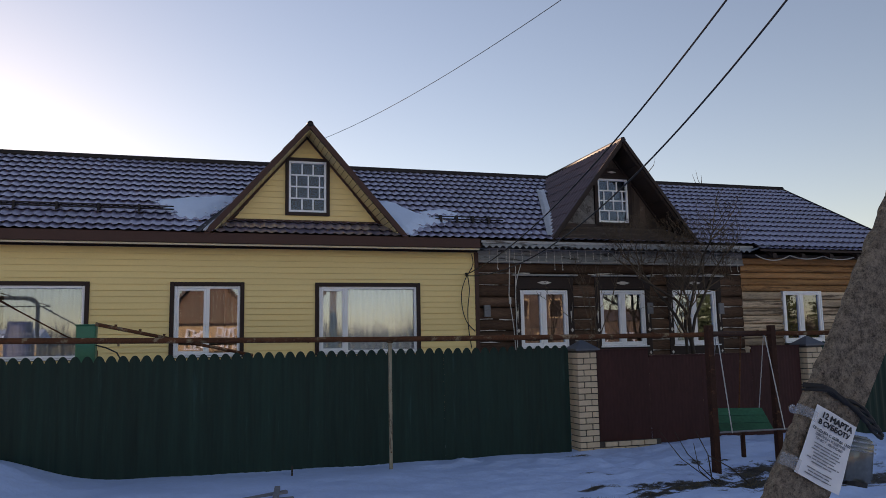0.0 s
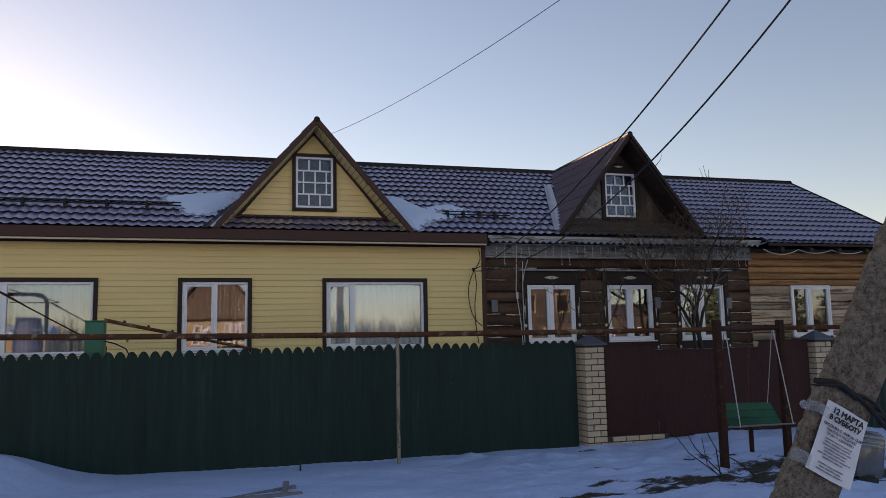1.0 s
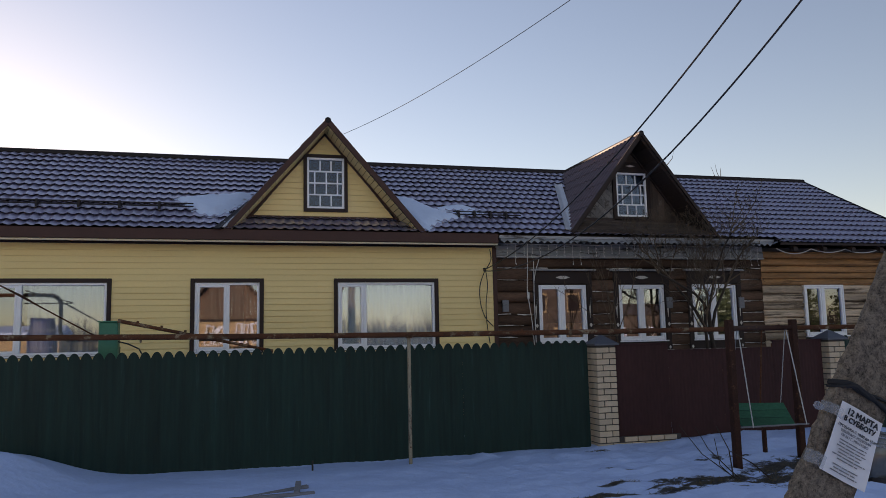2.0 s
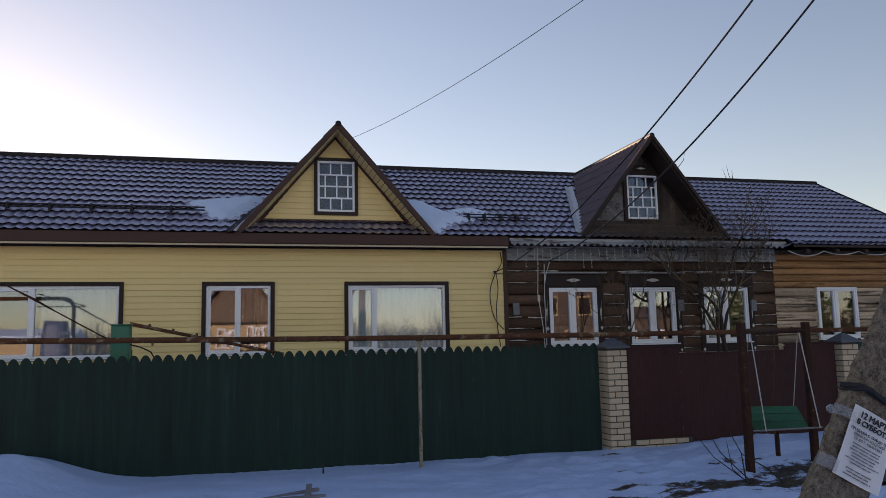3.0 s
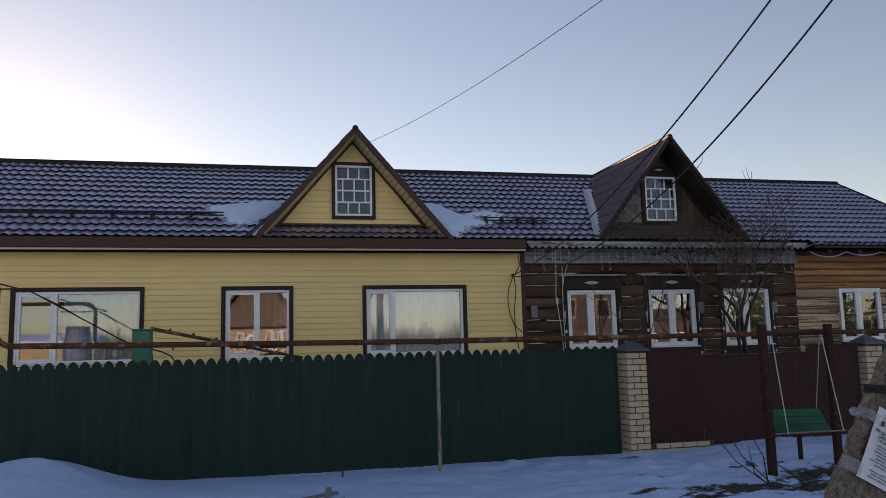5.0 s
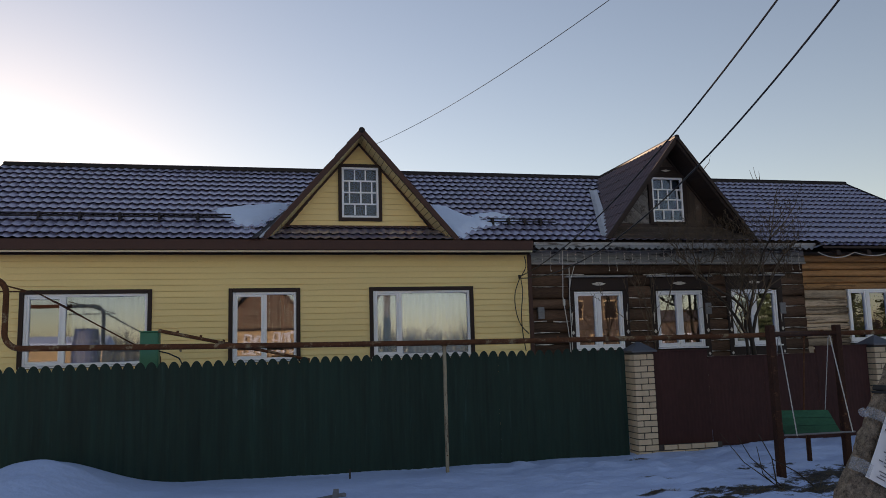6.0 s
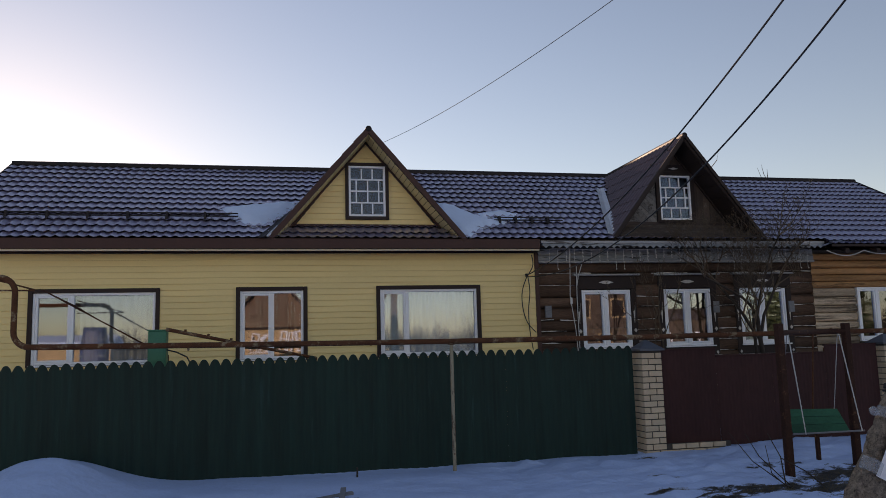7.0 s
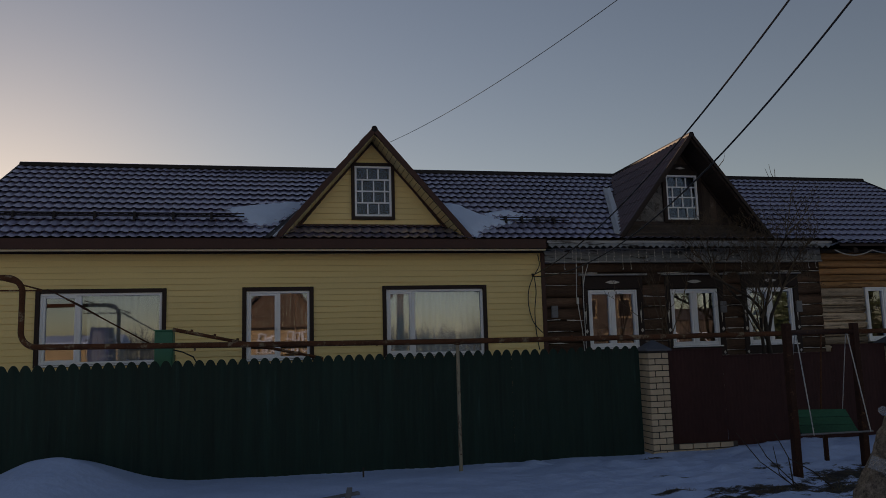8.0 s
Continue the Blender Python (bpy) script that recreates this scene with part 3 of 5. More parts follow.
# ---- log walls ----
def log_course(name, x0, x1, z0, z1, y, material, bulge=0.05):
    """One squared log with a softly rounded, uneven face."""
    n = max(2, int((x1 - x0) / 0.35))
    bm = bmesh.new()
    rows = []
    for i in range(n + 1):
        x = x0 + (x1 - x0) * i / n
        j = 0.012 * noise.noise((x * 1.3, z0 * 7, 5))
        k = 0.012 * noise.noise((x * 0.9, z0 * 5, 9))
        prof = ((0.08, z0 + 0.004), (0.02, z0 + 0.008 + k), (-bulge * 0.35 + j, z0 + (z1 - z0) * 0.22), (-bulge * 0.5 + j, (z0 + z1) / 2), (-bulge * 0.3 + j, z0 + (z1 - z0) * 0.8), (0.02, z1 - 0.01 + k), (0.08, z1 - 0.004))
        rows.append([bm.verts.new((x, y + a, z)) for a, z in prof])
    for a, b in zip(rows, rows[1:]):
        for q in range(6):
            bm.faces.new((a[q], b[q], b[q + 1], a[q + 1]))
    bm.faces.new(rows[0][::-1])
    bm.faces.new(rows[-1])
    return piece(name, bm, material, house, "", True)


def log_wall(x0, x1, z0, z1, y, h, holes, material, seams, name):
    rng = random.Random(int(x0 * 10))
    z = z0
    while z < z1 - 0.05:
        hh = min(h * rng.uniform(0.85, 1.15), z1 - z)
        spans, x = [], x0
        for a, b, c, d in sorted(holes):
            if c < z + hh * 0.6 and d > z + hh * 0.4:
                spans.append((x, a))
                x = b
        spans.append((x, x1))
        for a, b in spans:
            if b - a > 0.03:
                log_course(name, a, b, z, z + hh, y, material if seams or z > 2.95 + rng.uniform(-0.45, 0.45) else M_GREYLOG, 0.034 if seams else 0.022)
                s = a
                while seams and s < b - 0.15:
                    ln = rng.uniform(0.25, 1.3)
                    if rng.random() < seams:
                        zz0 = z + rng.uniform(-0.012, 0.012)
                        m = min(s + ln, b)
                        bm = bmesh.new()
                        k = max(2, int((m - s) / 0.05))
                        lo, hi = [], []
                        for i in range(k + 1):
                            u = s + (m - s) * i / k
                            zz = zz0 + 0.02 * noise.noise((u * 1.7, z * 5, 6))
                            w = max(0.0012, 0.005 + 0.013 * noise.noise((u * 4, z * 3, 2)) + 0.008 * noise.noise((u * 15, z * 9, 4)))
                            lo.append((bm.verts.new((u, y - 0.021, zz - w)), bm.verts.new((u, y + 0.03, zz - w))))
                            hi.append((bm.verts.new((u, y - 0.016, zz + w)), bm.verts.new((u, y + 0.03, zz + w))))
                        for i in range(k):
                            bm.faces.new((lo[i][0], lo[i + 1][0], hi[i + 1][0], hi[i][0]))
                            bm.faces.new((hi[i][0], hi[i + 1][0], hi[i + 1][1], hi[i][1]))
                            bm.faces.new((lo[i][1], lo[i + 1][1], lo[i + 1][0], lo[i][0]))
                        piece("seam_filling", bm, M_CAULK, house)
                    s += ln + rng.uniform(0.05, 0.3)
        z += hh


CASED = [(a - 0.13, b + 0.13, c - 0.22, d + 0.36) for a, b, c, d in W_DARK]
log_wall(XC + 0.03, XB - 0.012, 0.2, 3.42, YK, 0.25, CASED, M_LOG, 0.75, "log")
log_wall(XB + 0.005, XR, 0.2, 3.66, YK + 0.02, 0.175, [(a - 0.02, b + 0.02, c - 0.02, d + 0.02) for a, b, c, d in W_RAW], M_RAWLOG, 0.0, "log")
piece("plinth", box(XC + 0.03, XR, YK - 0.04, YK + 0.1, -0.3, 0.2), M_MORTAR, house)


def dark_casing(a, b, c, d):
    """Old carved casing round a window of the log wall, with a shelf, diamonds and an apron."""
    w = thing("window_casing", (a + b) / 2, YK, c, "dark wooden window casing with pale carved diamonds", "window casing", "window casings")
    y = YK - 0.035
    for x0, x1 in ((a - 0.13, a - 0.005), (b + 0.005, b + 0.13)):
        sb = piece("side_board", box(x0, x1, y, YK + 0.08, c - 0.1, d + 0.02, 0.008), M_DARKTRIM, w)
        xm = (x0 + x1) / 2
        for z, s in ((c + 0.35, 0.035), (c - 0.16, 0.03)):
            piece("diamond", prism([(xm - s, z), (xm, z - s * 1.3), (xm + s, z), (xm, z + s * 1.3)], y - 0.012, y, "y"), M_CAULK, sb)
        piece("side_bracket", prism([(xm - 0.03, c + 0.75), (xm + 0.012, c + 0.78), (xm + 0.02, c + 0.95), (xm - 0.01, c + 0.5)], y - 0.01, y, "y"), M_CAULK, sb)
    hb = piece("header_board", box(a - 0.13, b + 0.13, y - 0.005, YK + 0.08, d + 0.02, d + 0.3, 0.008), M_DARKTRIM, w)
    piece("shelf", box(a - 0.2, b + 0.2, y - 0.1, YK + 0.06, d + 0.3, d + 0.335, 0.006), M_PALEWOOD, w, "weathered grey shelf board")
    xm, z = (a + b) / 2, d + 0.16
    piece("diamond", prism([(xm - 0.17, z), (xm - 0.05, z - 0.035), (xm + 0.05, z - 0.035), (xm + 0.17, z), (xm + 0.05, z + 0.035), (xm - 0.05, z + 0.035)], y - 0.016, y - 0.005, "y"), M_CAULK, hb)
    ap = piece("apron", box(a - 0.13, b + 0.13, y - 0.002, YK + 0.08, c - 0.22, c - 0.03, 0.008), M_DARKTRIM, w)
    piece("apron_edge", box(a - 0.15, b + 0.15, y - 0.03, y, c - 0.235, c - 0.215), M_CAULK, ap)


for q in W_DARK:
    dark_casing(*q)

# eaves of the log part: drip board, scalloped lace, grey frieze boards
piece("eave_board", box(5.24, 11.85, EAVE_Y - 0.01, EAVE_Y + 0.03, 3.745, 3.80, 0.005), M_PALEWOOD, house, "weathered grey eaves board")
piece("soffit", box(5.24, 11.85, EAVE_Y + 0.03, YK, 3.7, 3.73), M_DARKTRIM, house)
lace = bmesh.new()
n = 44
for i in range(n):
    x0, x1 = 5.27 + i * (11.83 - 5.27) / n, 5.27 + (i + 1) * (11.83 - 5.27) / n
    prof = [(x0, 3.745), (x1, 3.745), (x1, 3.70), ((x0 * 0.2 + x1 * 0.8), 3.685), ((x0 + x1) / 2, 3.645), (x0 * 0.8 + x1 * 0.2, 3.685), (x0, 3.70)]
    f = [lace.verts.new((p[0], EAVE_Y + 0.005, p[1])) for p in prof]
    g = [lace.verts.new((p[0], EAVE_Y + 0.024, p[1])) for p in prof]
    lace.faces.new(f)
    lace.faces.new(g[::-1])
    for k in range(7):
        lace.faces.new((f[k], g[k], g[(k + 1) % 7], f[(k + 1) % 7]))
piece("lace_trim", lace, M_GREYWOOD, house, "scalloped wooden lace board")
for z0, z1, y in ((3.56, 3.7, YK - 0.09), (3.44, 3.555, YK - 0.11), (3.395, 3.435, YK - 0.14)):
    piece("frieze_board", box(XC + 0.03, XB, y, YK + 0.1, z0, z1, 0.006), M_GREYWOOD if z0 > 3.4 else M_PALEWOOD, house, "grey frieze board")
for x in (12.3, 13.1, 13.9, 14.7, 15.5):
    piece("rafter_end", prism([(14.56, 3.62), (15.6, 4.2), (15.6, 4.08), (14.56, 3.52)], x - 0.05, x + 0.05, "x"), M_DARKTRIM, house)
piece("eave_edge", box(11.87, 16.4, 14.5, 14.53, 3.66, 3.71), M_DARKTRIM, house)
piece("wire_tie", tube([(11.8, 14.7, 3.70), (11.95, 14.6, 3.76), (12.15, 14.52, 3.78)], 0.02, 6), M_STEEL, house)

# gable of the dark dormer: upright boards round a window
kx0, kx1, kz0, kz1 = 8.29, 9.05, 4.36, 5.37
bx, bw, i = 8.62 - 1.5, 0.15, 0
rng = random.Random(4)
while bx < 8.62 + 1.5:
    a, b = bx, bx + bw - 0.006
    za = 6.06 - 1.28 * max(abs(a - 8.62), abs(b - 8.62)) - 0.02
    zb = 6.06 - 1.28 * min(abs(a - 8.62), abs(b - 8.62)) - 0.02
    if zb > 4.2:
        yy = 15.4 + rng.uniform(-0.006, 0.006)
        lefthigh = abs(a - 8.62) < abs(b - 8.62)
        top = [(a, zb if lefthigh else za), (b, za if lefthigh else zb)]
        if b < kx0 or a > kx1:
            piece("gable_board", prism([(a, 4.0), (b, 4.0), (b, max(4.02, top[1][1])), (a, max(4.02, top[0][1]))], yy, yy + 0.03, "y"), M_GABLE, d2)
        else:
            piece("gable_board", prism([(a, 4.0), (b, 4.0), (b, kz0), (a, kz0)], yy, yy + 0.03, "y"), M_GABLE, d2)
            piece("gable_board", prism([(a, kz1), (b, kz1), (b, max(kz1 + 0.02, top[1][1])), (a, max(kz1 + 0.02, top[0][1]))], yy, yy + 0.03, "y"), M_GABLE, d2)
    bx += bw
piece("base_board", box(7.2, 10.04, 15.34, 15.395, 4.0, 4.31, 0.008), M_BASEBOARD, d2, "dark brown base board under the window")


def clipped(poly, a, b):
    """The part of a polygon to the left of the line from a to b."""
    out = []
    side_of = lambda q: (b[0] - a[0]) * (q[1] - a[1]) - (b[1] - a[1]) * (q[0] - a[0])
    for q, r_ in zip(poly, poly[1:] + poly[:1]):
        u, v = side_of(q), side_of(r_)
        if u >= 0:
            out.append(q)
        if u * v < 0:
            k = u / (u - v)
            out.append((q[0] + (r_[0] - q[0]) * k, q[1] + (r_[1] - q[1]) * k))
    return out


# slanting boards in the corner beside the window
corner = [(7.3, 4.32), (8.19, 4.32), (8.19, 5.4)]
for i in range(14):
    o = 3.2 + 0.13 * i
    strip = [(6.5, o + 2.0), (9.0, o - 0.2), (9.0, o - 0.075), (6.5, o + 2.125)]
    for a, b in zip(corner, corner[1:] + corner[:1]):
        strip = clipped(strip, a, b) if strip else strip
    if len(strip) > 2:
        yy = 15.375 + rng.uniform(-0.005, 0.005)
        piece("slant_board", prism(strip, yy, yy + 0.02, "y"), M_SLANT, d2)


def dormer_window(x0, x1, z0, z1, y, casing, dark, label, name):
    w = thing(name, (x0 + x1) / 2, y, z0, label, "window", kind="structure")
    c = bmesh.new()
    for r in ((x0 - casing, x0, z0 - casing, z1 + casing), (x1, x1 + casing, z0 - casing, z1 + casing), (x0, x1, z1, z1 + casing), (x0, x1, z0 - casing, z0)):
        add_box(c, r[0], r[1], y - 0.05, y + 0.04, r[2], r[3], 0.005)
    piece("casing", c, dark, w, "dark casing")
    f = 0.045
    c = bmesh.new()
    for r in ((x0, x0 + f, z0, z1), (x1 - f, x1, z0, z1), (x0 + f, x1 - f, z1 - f, z1), (x0 + f, x1 - f, z0, z0 + f)):
        add_box(c, r[0], r[1], y - 0.03, y + 0.04, r[2], r[3], 0.005)
    piece("window_frame", c, M_WHITE, w)
    g = piece("pane", box(x0 + f, x1 - f, y + 0.01, y + 0.015, z0 + f, z1 - f), M_OLDGLASS, w)
    g.visible_shadow = False
    zs = [z0 + f + (z1 - z0 - 2 * f) * k / 4 for k in range(5)]
    for z in zs[1:4]:
        piece("glazing_bar", box(x0 + f, x1 - f, y - 0.02, y + 0.008, z - 0.014, z + 0.014), M_WHITE, w)
    for k in range(4):
        for fr in ((1 / 3, 2 / 3) if k in (0, 3) else (0.17, 0.52, 0.86)):
            x = x0 + f + (x1 - x0 - 2 * f) * fr
            piece("glazing_bar", box(x - 0.013, x + 0.013, y - 0.018, y + 0.008, zs[k] + 0.014, zs[k + 1] - 0.014), M_WHITE, w)
    piece("pane_tone_net", box(x0 + f, x1 - f, y + 0.12, y + 0.125, z0 + f, z1 - f), M_NET, w)
    # a dark sheet stands for the unlit attic
    piece("attic_dark", box(x0 - 0.1, x1 + 0.1, y + 0.5, y + 0.52, z0 - 0.1, z1 + 0.1), M_DARKTRIM, w)
    return w


# near-black blue paints the dark sky tone that the dormer panes mirror
M_NET = mat("pane_tone_blue", (0.028, 0.045, 0.085), 0.9, 0.0, 0.2, 4, bump=0.1)
dormer_window(1.39, 2.14, 4.36, 5.4, 15.28, 0.065, M_CASING, "white lattice window with dark brown casing in the yellow gable", "window_8")
dormer_window(kx0, kx1, kz0, kz1, 15.39, 0.09, M_DARKTRIM, "white lattice window in the dark gable", "window_9")
xm = 8.67
piece("diamond", prism([(xm - 0.12, 5.53), (xm, 5.505), (xm + 0.12, 5.53), (xm, 5.555)], 15.37, 15.385, "y"), M_CAULK, d2)
piece("header_board", box(8.12, 9.22, 15.385, 15.4, 5.46, 5.62, 0.005), M_DARKTRIM, d2)

for k in range(4):
    y0_, y1_ = 14.73 + k * 0.16, 14.73 + (k + 1) * 0.16 - 0.006
    piece("skirt_board", prism([(y0_, roof_z(y0_) + 0.085), (y1_, roof_z(y1_) + 0.08), (y1_, roof_z(y1_) + 0.055), (y0_, roof_z(y0_) + 0.06)], 7.0 + 0.1 * k, 10.24 - 0.1 * k, "x"), M_GABLE, d2)

# zinc valley strip beside the dark dormer
vb, vt = Vector((6.86, 14.86, roof_z(14.86))), Vector((7.93, 17.8, roof_z(17.8)))
bm = bmesh.new()
up = Vector((0, -SLOPE, 1)).normalized()
side = Vector((1, 0.0, 0.0))
q = [vb - side * 0.1, vb + side * 0.02, vb + side * 0.14, vt + side * 0.12, vt + side * 0.02, vt - side * 0.08]
hs = (0.1, 0.07, 0.1, 0.1, 0.07, 0.1)
t = [bm.verts.new(p + up * h) for p, h in zip(q, hs)]
b = [bm.verts.new(p + up * (h - 0.02)) for p, h in zip(q, hs)]
bm.faces.new((t[0], t[1], t[4], t[5]))
bm.faces.new((t[1], t[2], t[3], t[4]))
for i in range(6):
    bm.faces.new((t[i], b[i], b[(i + 1) % 6], t[(i + 1) % 6]))
piece("valley_flashing", bm, M_VALLEY, house, "pale zinc valley strip")


def flashing(x0, y0, x1, y1, width, lift, material, label):
    """A bent metal strip that lies on the front slope from (x0, y0) up to (x1, y1)."""
    bm = bmesh.new()
    rows = []
    for k in range(7):
        x, y = x0 + (x1 - x0) * k / 6, y0 + (y1 - y0) * k / 6
        o = Vector((x, y, roof_z(y)))
        rows.append([bm.verts.new(o + Vector((dx, 0, 0)) + up * h) for dx, h in ((-width / 2, lift - 0.02), (-width / 2, lift), (0, lift - 0.008), (width / 2, lift + 0.01), (width / 2, lift - 0.02))])
    for r0, r1 in zip(rows, rows[1:]):
        for q in range(5):
            bm.faces.new((r0[q], r0[(q + 1) % 5], r1[(q + 1) % 5], r1[q]))
    bm.faces.new(rows[0])
    bm.faces.new(rows[-1][::-1])
    bmesh.ops.recalc_face_normals(bm, faces=bm.faces)
    piece("valley_flashing", bm, material, house, label)


flashing(-0.31, 14.66, 0.34, 16.1, 0.13, 0.07, M_RIDGE, "dark brown valley strip")
flashing(-0.19, 14.65, 0.0, 15.15, 0.05, 0.1, M_VALLEY, "pale folded end of a valley strip")


# ---- snow on the roof ----
def roof_snow(poly, thick, label):
    xs, ys = [p[0] for p in poly], [p[1] for p in poly]
    s = 0.03

    def inside(x, y):
        hit, best = False, 9.0
        for (ax, ay), (bx, by) in zip(poly, poly[1:] + poly[:1]):
            if (ay > y) != (by > y) and x < (bx - ax) * (y - ay) / (by - ay) + ax:
                hit = not hit
            dx, dy = bx - ax, by - ay
            k = min(1, max(0, ((x - ax) * dx + (y - ay) * dy) / (dx * dx + dy * dy)))
            best = min(best, math.hypot(x - ax - k * dx, y - ay - k * dy))
        return best if hit else -best

    nx, ny = int((max(xs) - min(xs) + 0.3) / s), int((max(ys) - min(ys) + 0.3) / s)
    bm = bmesh.new()
    grid = {}
    for i in range(nx + 1):
        for j in range(ny + 1):
            x, y = min(xs) - 0.15 + i * s, min(ys) - 0.15 + j * s
            d = inside(x, y) + 0.06 * noise.noise((x * 5, y * 5, 1)) + 0.03 * noise.noise((x * 13, y * 13, 4))
            if d > -0.02:
                h = -0.01 + (thick + 0.03) * min(1, max(0, d + 0.02) / 0.25) ** 0.6 + 0.012 * noise.noise((x * 4, y * 4, 7))
                grid[i, j] = bm.verts.new((x, y, roof_z(y) + h))
    for i in range(nx):
        for j in range(ny):
            q = [grid.get(k) for k in ((i, j), (i + 1, j), (i + 1, j + 1), (i, j + 1))]
            if all(q):
                bm.faces.new(q)
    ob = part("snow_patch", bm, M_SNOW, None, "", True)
    tagged(ob, label, "snow", "snow on the roof")


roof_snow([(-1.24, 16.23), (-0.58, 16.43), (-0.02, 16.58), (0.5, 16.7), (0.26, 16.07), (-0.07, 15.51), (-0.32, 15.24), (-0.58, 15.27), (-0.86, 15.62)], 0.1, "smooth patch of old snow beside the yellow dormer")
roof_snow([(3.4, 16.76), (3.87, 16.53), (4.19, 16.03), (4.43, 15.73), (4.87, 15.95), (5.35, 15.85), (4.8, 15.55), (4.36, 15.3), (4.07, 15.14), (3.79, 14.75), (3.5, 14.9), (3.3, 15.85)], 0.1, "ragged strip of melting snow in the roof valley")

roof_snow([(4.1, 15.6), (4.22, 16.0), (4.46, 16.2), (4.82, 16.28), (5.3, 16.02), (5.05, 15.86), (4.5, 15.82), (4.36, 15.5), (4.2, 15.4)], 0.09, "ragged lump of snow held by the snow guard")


# ---- snow guards ----
def snow_guard(x0, x1, y, gap, label):
    g = thing("snow_guard", (x0 + x1) / 2, y, roof_z(y), label, "snow guard", "snow guards")
    base = Vector((0, y, roof_z(y)))
    for k in (0.07, 0.13):
        p = base + up * k + Vector((0, -SLOPE * 0.02, 0))
        piece("rail", tube([(x0, p.y, p.z), (x1, p.y, p.z)], 0.014, 8), M_RIDGE, g, "", True)
    x = x0 + 0.12
    while x < x1:
        poly = [(y + 0.14, roof_z(y + 0.14)), (y - 0.12, roof_z(y - 0.12)), (y - 0.12, roof_z(y - 0.12) + 0.05), (base.y + up.y * 0.14 - 0.02, base.z + 0.14), (base.y + up.y * 0.14 + 0.03, base.z + 0.14)]
        piece("bracket", prism(poly, x - 0.022, x + 0.022, "x"), M_RIDGE, g)
        x += gap


snow_guard(-5.85, -0.78, 15.68, 0.72, "long brown tubular snow guard on the tile roof")
snow_guard(4.5, 6.05, 15.6, 0.36, "short brown tubular snow guard on the tile roof")


# ---- corrugated fences ----
def sheet(x0, waves, y, z0, ztop, material, parent, pitch=0.165, scallop=0.1, depth=0.005):
    per = 12
    n = waves * per
    bm = bmesh.new()
    cols = []
    for i in range(n + 1):
        u = i / per
        f = u - math.floor(u)
        tri = abs(2 * f - 1)
        off = depth * min(1, max(-1, (0.5 - tri) * 4))
        arch = scallop * (1 - abs(2 * f - 1) ** 2.3)
        x = x0 + u * pitch
        cols.append([bm.verts.new((x, y - off, z0)), bm.verts.new((x, y - off, ztop - scallop)), bm.verts.new((x, y - off, ztop - scallop + arch)),
                     bm.verts.new((x, y - off + 0.004, ztop - scallop + arch)), bm.verts.new((x, y - off + 0.004, z0))])
    for a, b in zip(cols, cols[1:]):
        for k in range(4):
            if k != 1 or (a[1].co - a[2].co).length + (b[1].co - b[2].co).length > 1e-5:
                bm.faces.new((a[k], b[k], b[k + 1], a[k + 1]))
    bmesh.ops.remove_doubles(bm, verts=bm.verts, dist=1e-5)
    return piece("fence_sheet", bm, material, parent)


fence = thing("fence", 0, 12.55, -0.2, "dark green corrugated metal fence with scalloped top", "fence")
x = 6.05
rng = random.Random(2)
while x > -7.5:
    x -= 1.155
    sheet(x, 7, 12.55 + rng.uniform(-0.003, 0.003), -0.3, 1.635 + rng.uniform(-0.006, 0.006) - 0.005 * max(0, 2.2 - x), M_GREEN, fence)
for z in (0.3, 1.2):
    piece("rail", box(-7.6, 6.05, 12.575, 12.615, z, z + 0.04), M_RUST, fence)
for px_ in (-6.8, -4.3, -1.8, 0.7, 3.2, 5.7):
    piece("fence_post", box(px_, px_ + 0.06, 12.616, 12.676, -0.3, 1.5), M_RUST, fence)
fence_b = thing("fence", 13, 12.55, -0.2, "dark green corrugated metal fence beyond the brick pillar", "fence")
for k in range(5):
    sheet(11.52 + k * 1.155, 7, 12.55, -0.3, 1.62, M_GREEN, fence_b)
piece("rail", box(11.52, 17.2, 12.575, 12.615, 1.2, 1.24), M_RUST, fence_b)
gate = thing("gate", 8.8, 12.55, -0.1, "brown-red sheet metal gate with a lower middle part", "gate")
for k in range(4):
    g = sheet(6.545 + k * 1.12, 16, 12.56, -0.09 - 0.06 * (k > 0), 1.53 if k in (0, 3) else 1.4, M_WINE, gate, pitch=0.0697, scallop=0.0, depth=0.0008)
    g.name = "gate_sheet"
for x, top in ((6.56, 1.5), (7.6, 1.5), (8.77, 1.38), (8.82, 1.38), (9.92, 1.5), (10.98, 1.5)):
    piece("gate_frame", box(x, x + 0.04, 12.575, 12.615, -0.1, top), M_RUST, gate)
for x0, x1, z in ((6.55, 7.66, 1.53), (7.67, 9.89, 1.4), (9.9, 11.03, 1.53)):
    piece("top_rail", box(x0, x1, 12.545, 12.6, z, z + 0.03, 0.004), M_WINE, gate)


# ---- brick pillars ----
BRICK = {}


def brick(parent, x0, x1, y0, y1, z0, z1, rng):
    key = (round(x1 - x0, 3), round(y1 - y0, 3), round(z1 - z0, 3))
    if key not in BRICK:
        bm = box(0.004 - key[0] / 2, key[0] / 2 - 0.004, -key[1] / 2, key[1] / 2, 0.004 - key[2] / 2, key[2] / 2 - 0.004, 0.004)
        me = bpy.data.meshes.new("brick")
        bm.to_mesh(me)
        bm.free()
        me.materials.append(M_BRICK)
        BRICK[key] = me
    ob = new("brick", BRICK[key])
    ob.location = ((x0 + x1) / 2 + rng.uniform(-0.0015, 0.0015), (y0 + y1) / 2 + rng.uniform(-0.0025, 0.0025), (z0 + z1) / 2)
    return under(ob, parent)


